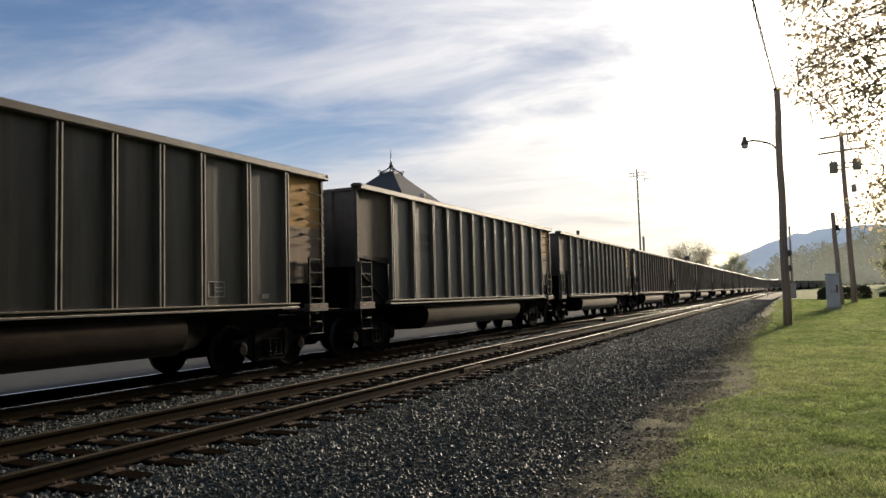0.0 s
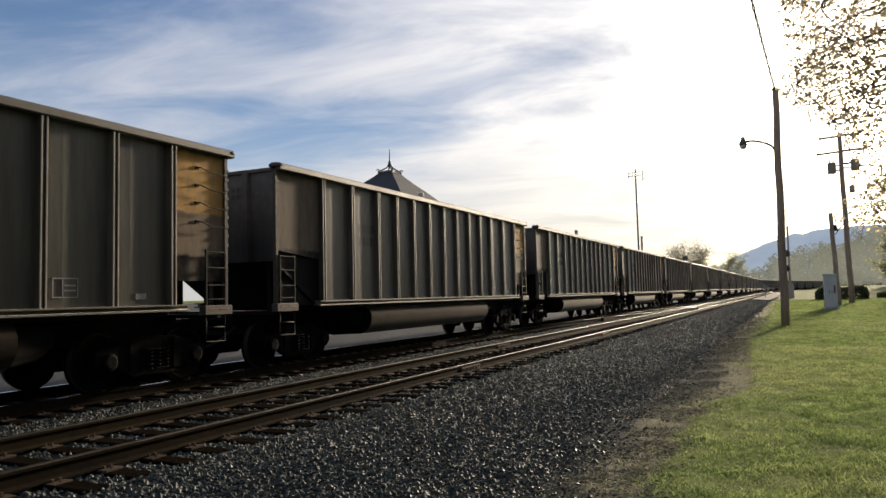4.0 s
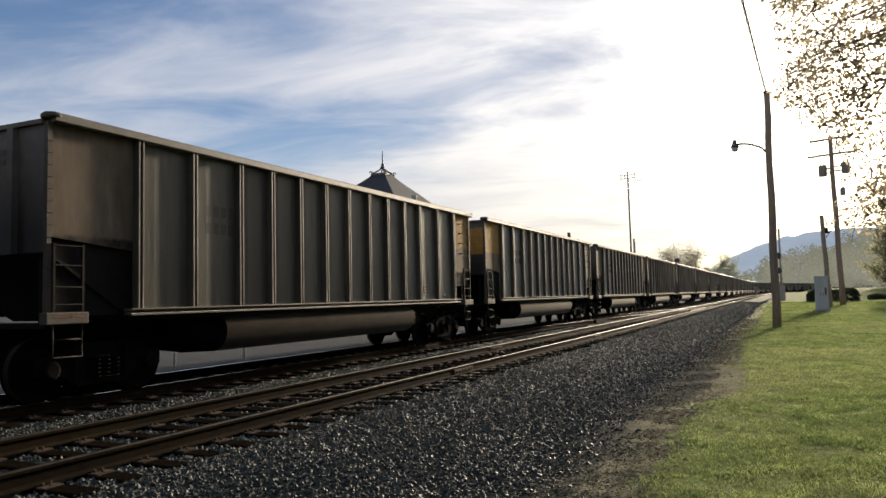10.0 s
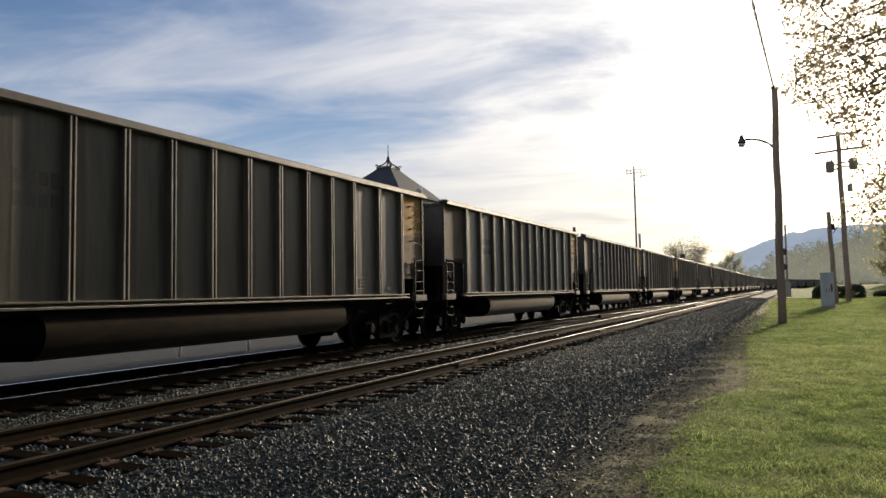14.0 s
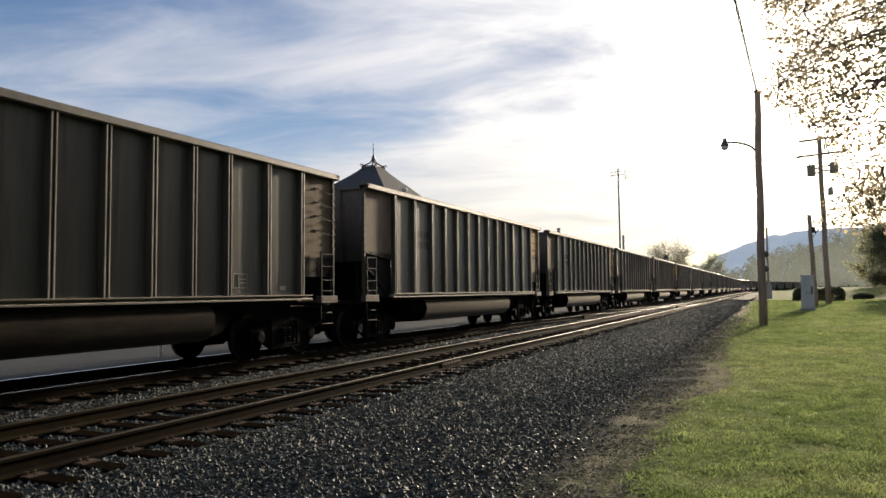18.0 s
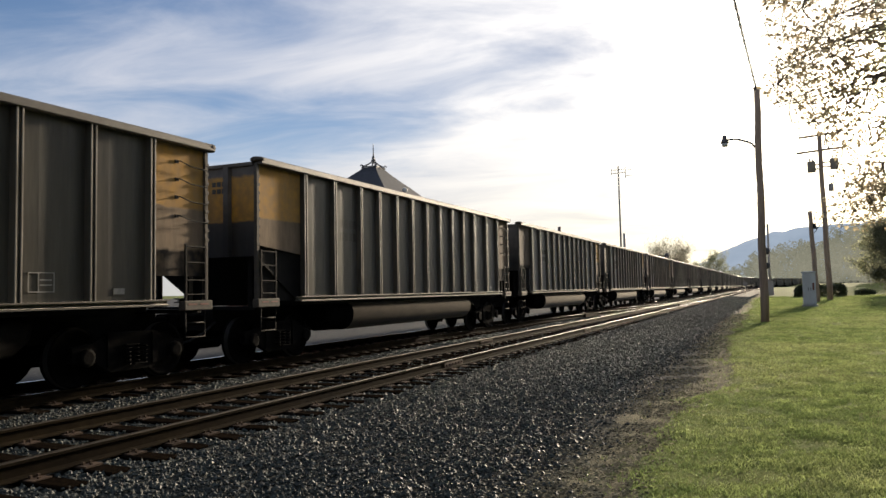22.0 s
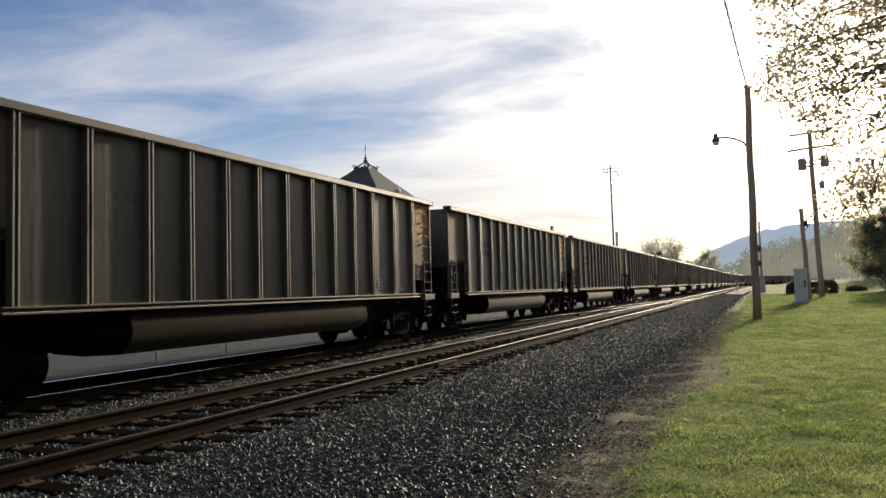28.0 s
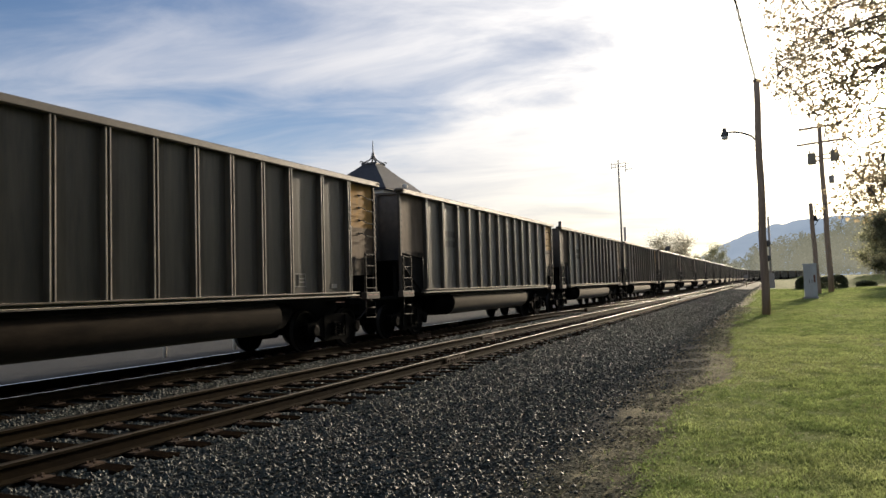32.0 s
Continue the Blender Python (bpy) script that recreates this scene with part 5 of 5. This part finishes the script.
def build_near_tree():
    """The maple whose boughs hang into view; its trunk stands beside the camera's view."""
    rng = np.random.default_rng(21)
    x0, y0 = 6.4, 12.6

    def outline(rise):
        # how far the crown reaches over the lawn, height by height
        return np.interp(rise, (3, 3.9, 4.8, 6.1, 8.0, 9.3, 10.7, 11.5, 12.3, 13.4, 14.5, 15.7, 17.1, 19.6, 25), (7.0, 4.4, 3.2, 3.5, 4.3, 4.2, 3.2, 2.2, 0.7, -0.6, -0.1, 0.9, 0.4, 0.0, -0.5))

    z0 = ground_at(x0, y0)
    t = thing("maple_tree", "young-leaved maple with drooping twigs over the lawn", "tree", (x0, y0, z0), group="trees")
    bm = bmesh.new()
    trunk = limb(bm, (0, 0, -0.3), (-0.3, 0.1, 8.8), 0.30, 0.09, rng, [], 0, 9)
    tips = []
    # the boughs reach out as far as the crown's outline over the lawn
    ends = []
    for k in range(52):
        u = 6.4 + 17.1 * ((k * 0.618) % 1.0)
        a = float(outline(u)) + 0.3 + 5.0 * ((k * 0.414 + 0.07) % 1.0) ** 1.5
        d = 9.8 + 1.4 * ((k * 0.732) % 1.0)
        ends.append((d * math.tan(radians(a)) - x0, d - y0, EYE[2] + d * math.tan(radians(u)) - z0))
    for k in range(20):
        u = 10.4 + 3.8 * ((k * 0.618) % 1.0)
        a, d = float(outline(u)) + 0.3 + 3.2 * ((k * 0.414) % 1.0), 9.9 + 1.2 * ((k * 0.732) % 1.0)
        ends.append((d * math.tan(radians(a)) - x0, d - y0, EYE[2] + d * math.tan(radians(u)) - z0))
    for k in range(20):
        u = 15.5 + 8.0 * ((k * 0.618) % 1.0)
        a, d = float(outline(u)) + 0.2 + 4.0 * ((k * 0.414) % 1.0) ** 1.3, 9.8 + 1.3 * ((k * 0.732) % 1.0)
        ends.append((d * math.tan(radians(a)) - x0, d - y0, EYE[2] + d * math.tan(radians(u)) - z0))
    ends += [(1.5, -3.2, 6.5), (3.2, 1.0, 6.5), (0.8, 3.4, 7.5), (2.4, -1.6, 8.4), (-0.6, 1.0, 10.2), (-2.0, -0.4, 9.6)]
    for i, e in enumerate(ends):
        p = trunk[min(8, max(2, int((e[2] + 2.6) / 8.8 * 9)))]
        n = 8
        pts = limb(bm, p, e, 0.032, 0.004, rng, tips, 0.04, n, 0.022)
        for j in range(9):
            q = pts[int(rng.integers(2, n + 1))]
            d = Vector(e) - p
            e2 = q + d.normalized() * rng.uniform(0.0, 0.4) + Vector(rng.normal(0, 0.3, 3)) - Vector((0, 0, rng.uniform(0, 0.2)))
            g = e2 + Vector((x0, y0, z0)) - Vector(EYE)
            if math.degrees(math.atan2(g.x, g.y)) < -0.3 + outline(math.degrees(math.atan2(g.z, math.hypot(g.x, g.y)))):
                continue
            limb(bm, q, e2, 0.009, 0.003, rng, tips, 0.08, 4)
    # a few long twigs hang down below the lowest bough
    for k in range(9):
        a, d = 4.6 + 6.0 * ((k * 0.618) % 1.0), 10.2 + 0.9 * ((k * 0.37) % 1.0)
        hang = [Vector((d * math.tan(radians(a + w)) - x0, d - y0, EYE[2] + d * math.tan(radians(u)) - z0)) for w, u in ((1.2, 8.0), (0.0, 4.4 + 1.4 * ((k * 0.29) % 1.0)))]
        pts = limb(bm, hang[0], hang[1], 0.010, 0.004, rng, tips, 0.0, 6)
        tips.append(pts)
        for j in range(4):
            q = pts[int(rng.integers(1, 7))]
            limb(bm, q, q + Vector(rng.normal(0, 0.16, 3)), 0.005, 0.003, rng, tips, 0.05, 3)
    part("trunk", bm, M_BARK, t)
    segs = [(pts[i], pts[i + 1]) for pts in tips for i in range(max(1, len(pts) // 3), len(pts) - 1)]
    # young leaves sit in small tufts along the twigs
    n_tuft, per = 9600, 4
    pick = rng.integers(0, len(segs), n_tuft)
    P = np.array([segs[k][0].lerp(segs[k][1], float(rng.random())) for k in pick]) + rng.normal(0, 0.15, (n_tuft, 3)) * np.array([1, 1, 0.7])
    P = np.repeat(P, per, 0) + rng.normal(0, 0.036, (n_tuft * per, 3)) * np.array([1, 1, 0.55])
    n_leaf = len(P)
    W = P + np.array([x0, y0, z0]) - np.array(EYE)
    turn = np.degrees(np.arctan2(W[:, 0], W[:, 1])) + rng.normal(0, 0.25, n_leaf)
    rise = np.degrees(np.arctan2(W[:, 2], np.hypot(W[:, 0], W[:, 1])))
    P = P[(turn > outline(rise)) & (rng.random(n_leaf) < np.clip(0.72 + np.abs(rise - 10) / 14, 0.72, 1))]
    V, idx = leaves(P, 0.034, rng, True, 0.35)
    tagged(part("crown", None, None, t, shape=arrays("crown", V, 4, idx, M_LEAF)), kind="stuff")


build_near_tree()


def build_woods():
    spots = [("bare_spring_tree", "airy wide-crowned tree coming into leaf", -20.4, 172, 13.0, 7.6, M_LEAFBUD, 17000, 0.16, 31),
             ("bare_spring_tree", "low airy tree coming into leaf", -26.4, 178, 9.6, 5.6, M_LEAFBUD, 9000, 0.15, 32),
             ("leafy_tree", "round green tree in spring leaf", -13.6, 205, 11.2, 5.4, M_LEAFFAR, 10000, 0.20, 33),
             ("leafy_tree", "low green tree in spring leaf", -18.0, 210, 8.6, 4.4, M_LEAFFAR, 7000, 0.22, 45),
             ("leafy_tree", "dense low-branched tree above the lawn", 10.0, 76, 8.2, 3.3, M_LEAFDARK, 20000, 0.14, 39),
             ("leafy_tree", "hazy green tree beside the lawn", 14.2, 128, 10.0, 4.4, M_LEAFFAR, 7000, 0.24, 38),
             ("leafy_tree", "hazy green tree beside the lawn", 20.0, 140, 11.0, 4.6, M_LEAFFAR, 4000, 0.30, 40)]
    for name, label, x, y, h, sp, mt, n, size, seed in spots:
        tree(name, label, x, y, h, sp, mt, n, size, seed, 0.22 * h / 10, 0.08 if name == "leafy_tree" else 0.3)
    # clipped hedge behind the poles
    rng = np.random.default_rng(5)
    for cx, cy, w, hh in ((4.05, 77.0, 2.1, 1.15), (8.2, 82.0, 0.8, 0.4)):
        hd = thing("hedge", "low dark clipped hedge on the lawn", "hedge", (cx, cy, ground_at(cx, cy)), group="hedges")
        n = 11000
        u = rng.uniform(-1, 1, (n, 3))
        u[:, 2] = np.abs(u[:, 2])
        # push the points out to the clipped faces, with rounded shoulders
        u /= (np.abs(u) ** 5).sum(1)[:, None] ** 0.2
        P = u * np.array([w, 0.85, hh]) * rng.uniform(0.82, 1.03, (n, 1))
        P[:, 2] += 0.10 * np.sin(P[:, 0] * 2.3 + cx) * (P[:, 2] > 0.4)
        V, idx = leaves(P, 0.11, rng)
        tagged(part("foliage", None, None, hd, shape=arrays("foliage", V, 4, idx, M_HEDGE)), kind="stuff")
        bm = bmesh.new()
        for k in range(6):
            xx = -w * 0.7 + k * w * 0.28
            tube(bm, [(xx, 0, -0.1), (xx + 0.1, 0.05, hh * 0.7)], 0.05, 5, 0.02)
        part("stems", bm, M_BARK, hd)
    # undergrowth and far woods below the ridge
    pts = []
    for k in range(190):
        a = rng.uniform(-3.0, 9.5)
        cy = rng.uniform(455, 530) if a < 1.5 else rng.uniform(395, 450)
        cx = cy * math.tan(radians(a))
        up = float(np.interp(a, (-3, -2.2, -0.9, 0.4, 2.1, 3.4, 4.9, 9.5), (0.9, 1.4, 2.4, 2.7, 2.85, 3.5, 4.0, 4.3)))
        hh, rr = (1.4 + cy * math.tan(radians(up))) * rng.uniform(0.68, 1.04), rng.uniform(2.6, 4.6)
        # each crown: leaf masses on a rounded, uneven shell from low boughs to the top
        u = rng.normal(0, 1, (330, 3))
        u /= np.linalg.norm(u, axis=1)[:, None]
        lump = np.array([1 + 0.35 * noise.noise((v[0] * 1.7 + k, v[1] * 1.7, v[2] * 1.7)) for v in u])
        crown = u * lump[:, None] * np.array([rr, rr, hh * 0.46]) + np.array([cx, cy, hh * 0.56])
        pts.append(crown)
    for k in range(500):
        cx, cy = rng.uniform(-120, -22), rng.uniform(230, 300)
        hh = rng.uniform(3, 8)
        pts.append(rng.normal(0, 1, (12, 3)) * np.array([1.6, 1.6, hh * 0.22]) + np.array([cx, cy, hh * 0.5]))
    V, idx = leaves(np.concatenate(pts), 0.8, rng)
    # out-of-view trees, added to keep sky light off the near cars
    tall = []
    for k in range(700):
        cx, cy, hh = rng.uniform(18, 40), rng.uniform(-90, 60), rng.uniform(12, 21)
        tall.append(np.array([1.8, 1.8, hh]) * np.stack([rng.normal(0, 1, 30), rng.normal(0, 1, 30), rng.random(30)], -1) + np.array([cx, cy, -0.3]))
    VT, it = leaves(np.concatenate(tall), 1.1, rng)
    tagged(new("lawn_side_woods", arrays("lawn_side_woods", VT, 4, it, M_HEDGE)), "unseen dense dark trees added to hold sky light off the train", "woods", kind="stuff")
    tagged(new("far_woods", arrays("far_woods", V, 4, idx, M_FARWOOD)), "spring woods below the ridge, haze in their glowing colour", "woods", kind="stuff")


build_woods()


def build_hill():
    """A long wooded ridge: its crest climbs from the valley towards the sun's side."""
    n = 420
    V, q = [], []
    crest = np.interp(np.linspace(-40, 60, n), (-40, -8, -4.2, -3.5, -1.5, 0.3, 2.2, 5.7, 9, 20, 40, 60), (0.3, 0.9, 1.9, 2.42, 3.28, 3.76, 4.04, 4.2, 4.5, 5.2, 4.4, 3.0))
    rows = ((1500, 0.0), (1620, 0.35), (1760, 0.72), (1900, 1.0), (2300, 0.4), (2600, 0.0))
    for d, f in rows:
        for k, a in enumerate(np.linspace(-40, 60, n)):
            top = 1900 * math.tan(radians(crest[k])) + noise.noise((k * 0.3, 0, 0)) * 4 + noise.noise((k * 0.06, 2, 0)) * 7 + noise.noise((k * 7.3, 4, 0)) * 2.5
            V.append((d * math.sin(radians(a)), d * math.cos(radians(a)), f * top + (noise.noise((k * 0.5, d * 0.01, 5)) * 10 if 0 < f < 1 else 0) - 2))
    for r in range(len(rows) - 1):
        for k in range(n - 1):
            q += [r * n + k, r * n + k + 1, (r + 1) * n + k + 1, (r + 1) * n + k]
    tagged(new("hill", arrays("hill", V, 4, q, M_HILL, True)), "long wooded ridge far beyond the tracks, hazed by its blue glow", "hill", kind="structure")


build_hill()


# ---------------------------------------------------------------- grass
def build_grass():
    rng = np.random.default_rng(11)
    n = 430000
    y = 1.0 + 77.0 * rng.random(n) ** 2.6 - 2.5 * rng.random(n) ** 4
    x = rng.uniform(-2.6, 1.2, n) + 0.0 * y
    wide = rng.random(n) < 0.75
    x = np.where(wide, rng.uniform(-1.5, 1, n) + rng.random(n) * (0.5 + y * 0.17), x)
    edge = np.array([1.14 + (noise.noise((a * 0.55, b * 0.55, 1.0))) * 0.5 + noise.noise((a * 2.6, b * 2.6, 2.0)) * 0.35 for a, b in zip(x, y)])
    side = x + edge - (lawn_edge(y) + 1.12)
    keep = (side > 0) | (rng.random(n) < 0.34 * np.clip(1 + side / 0.9, 0, 1) ** 2)
    x, y, side = x[keep], y[keep], side[keep]
    n = len(x)
    z = ground_z(x, y) + np.array([noise.noise((a * 1.3, b * 1.3, 0.0)) * 0.022 for a, b in zip(x, y)]) - 0.01
    tuft = np.array([noise.noise((a * 2.2, b * 2.2, 9.0)) for a, b in zip(x, y)])
    h = rng.uniform(0.016, 0.042, n) * (1 + 0.7 * tuft) * (1 + 0.012 * y)
    w = rng.uniform(0.0024, 0.0046, n) * (1 + 0.075 * y)
    a = rng.uniform(0, 6.28, n)
    lx, ly = rng.normal(0, 0.6, n) * h, rng.normal(0, 0.6, n) * h
    ca, sa = np.cos(a) * w, np.sin(a) * w
    base = np.stack([x, y, z], -1)
    V = np.stack([base + np.stack([ca, sa, 0 * w], -1), base - np.stack([ca, sa, 0 * w], -1),
                  base + np.stack([lx * 0.4 - ca * 0.7, ly * 0.4 - sa * 0.7, h * 0.6], -1), base + np.stack([lx * 0.4 + ca * 0.7, ly * 0.4 + sa * 0.7, h * 0.6], -1),
                  base + np.stack([lx, ly, h], -1)], 1).reshape(-1, 3)
    k = np.arange(n)[:, None] * 5
    tri = np.array([0, 1, 2, 0, 2, 3, 3, 2, 4])
    ob = new("grass", arrays("grass", V, 3, (k + tri[None]).reshape(-1), M_GRASS))
    tagged(ob, "short dewy mown grass, thinning out at the dirt edge", "grass", kind="stuff")


build_grass()


def build_litter():
    """Clods, twigs and last year's leaf scraps on the strip of bare dirt."""
    rng = np.random.default_rng(19)
    n = 30000
    y = 4.5 + 36.0 * rng.random(n) ** 1.9
    x = rng.normal(-1.62, 0.36, n)
    keep = x < -0.95
    x, y = x[keep], y[keep]
    n = len(x)
    size = rng.uniform(0.004, 0.017, n) * (1 + 0.025 * y)
    base = np.array([(1, 0, 0), (-1, 0, 0), (0, 1, 0), (0, -1, 0), (0, 0, 1), (0, 0, -1)], float)
    V = base[None] * rng.uniform(0.4, 1.4, (n, 6, 1)) + rng.uniform(-0.35, 0.35, (n, 6, 3))
    V[..., 2] *= 0.4
    z = np.maximum(ground_z(x, y), bed_z(x - X_MAIN)) + size * 0.3
    V = V * size[:, None, None] + np.stack([x, y, z], -1)[:, None, :]
    tri = np.array([(0, 2, 4), (2, 1, 4), (1, 3, 4), (3, 0, 4), (2, 0, 5), (1, 2, 5), (3, 1, 5), (0, 3, 5)])
    idx = (np.arange(n)[:, None, None] * 6 + tri[None]).reshape(-1)
    ob = new("dirt_clods", arrays("dirt_clods", V.reshape(-1, 3), 3, idx, M_CLOD))
    tagged(ob, "brown clods and leaf scraps along the lawn's edge", "dirt", kind="stuff")


M_CLOD = material("brown_clods_and_scraps", (0.075, 0.068, 0.040), (0.25, 0.220, 0.135), 0.9, 0.0, 12.0, bump=0.2, jitter=0.9, islands=True, spec=0.2)
build_litter()


# ---------------------------------------------------------------- timbers and plates of the two tracks
def build_ties():
    build_joints(main_track, X_MAIN, ((0.755, 20.2), (0.755, 32.0), (-0.755, 26.0)))
    build_joints(near_track, X_NEAR, ((0.755, 13.7), (-0.755, 19.6), (0.755, 25.5)))
    for track, x in ((main_track, X_MAIN), (near_track, X_NEAR)):
        for k in range(2, 130):
            y = 0.2 + TIE_STEP * k
            wob = ((k * 37) % 11 - 5) * 0.006
            part("tie", None, None, track, at=pose(x + wob * 2, y, wob * 0.15, 0, 0, wob * 14), shape=TIE)
            for s in (-0.755, 0.755):
                part("tie_plate", None, None, track, at=(x + s, y, 0), shape=PLATE)


build_ties()


# ---------------------------------------------------------------- what moves
def travelled(t):
    """Metres that the train has rolled since the start; it gathers speed a little."""
    return 16.828 * t + 0.0153 * t ** 2 - 0.000192 * t ** 3


# the train's slight surging: metres by which it lags or leads at each second
SURGE = [0.08, 0.31, 0.26, -0.12, -0.08, -0.06, -0.05, -0.02, 0.0, 0.06, 0.06, 0.2, -0.1, -0.06, 0.06, 0.0, -0.05, -0.15, 0.21, 0.18, -0.13,
         -0.13, 0.11, -0.07, -0.09, 0.05, 0.0, -0.05, -0.13, -0.11, 0.28, 0.18, 0.18]


def motions():
    start = 167.6            # place of the car numbered 0 at the start
    for k, car in CARS.items():
        rows = []
        for t in range(0, 33):
            x, y, a = on_line(start + PITCH * k - travelled(t) + SURGE[t])
            rows.append((float(t), pose(x, y, 0, 0, 0, -math.degrees(a))))
        walk(car, rows)
    # wheels turn as far as they roll; all wheelsets in step share the same keys
    for place in (-0.89, 0.89):
        sets = [w for car in CARS.values() for truck in car.children if truck.name.startswith("truck")
                for w in truck.children if w.name.startswith("wheelset") and abs(w.location.y - place) < 0.01]
        lead = sets[0]
        walk(lead, [(i / FPS, pose(0, place, 0.457, math.degrees(travelled(i / FPS) / 0.457) % 360)) for i in range(0, 32 * FPS + 1)])
        for w in sets[1:]:
            w.rotation_mode = "QUATERNION"
            keys = w.animation_data_create()
            keys.action = lead.animation_data.action
            keys.action_slot = lead.animation_data.action_slot


motions()
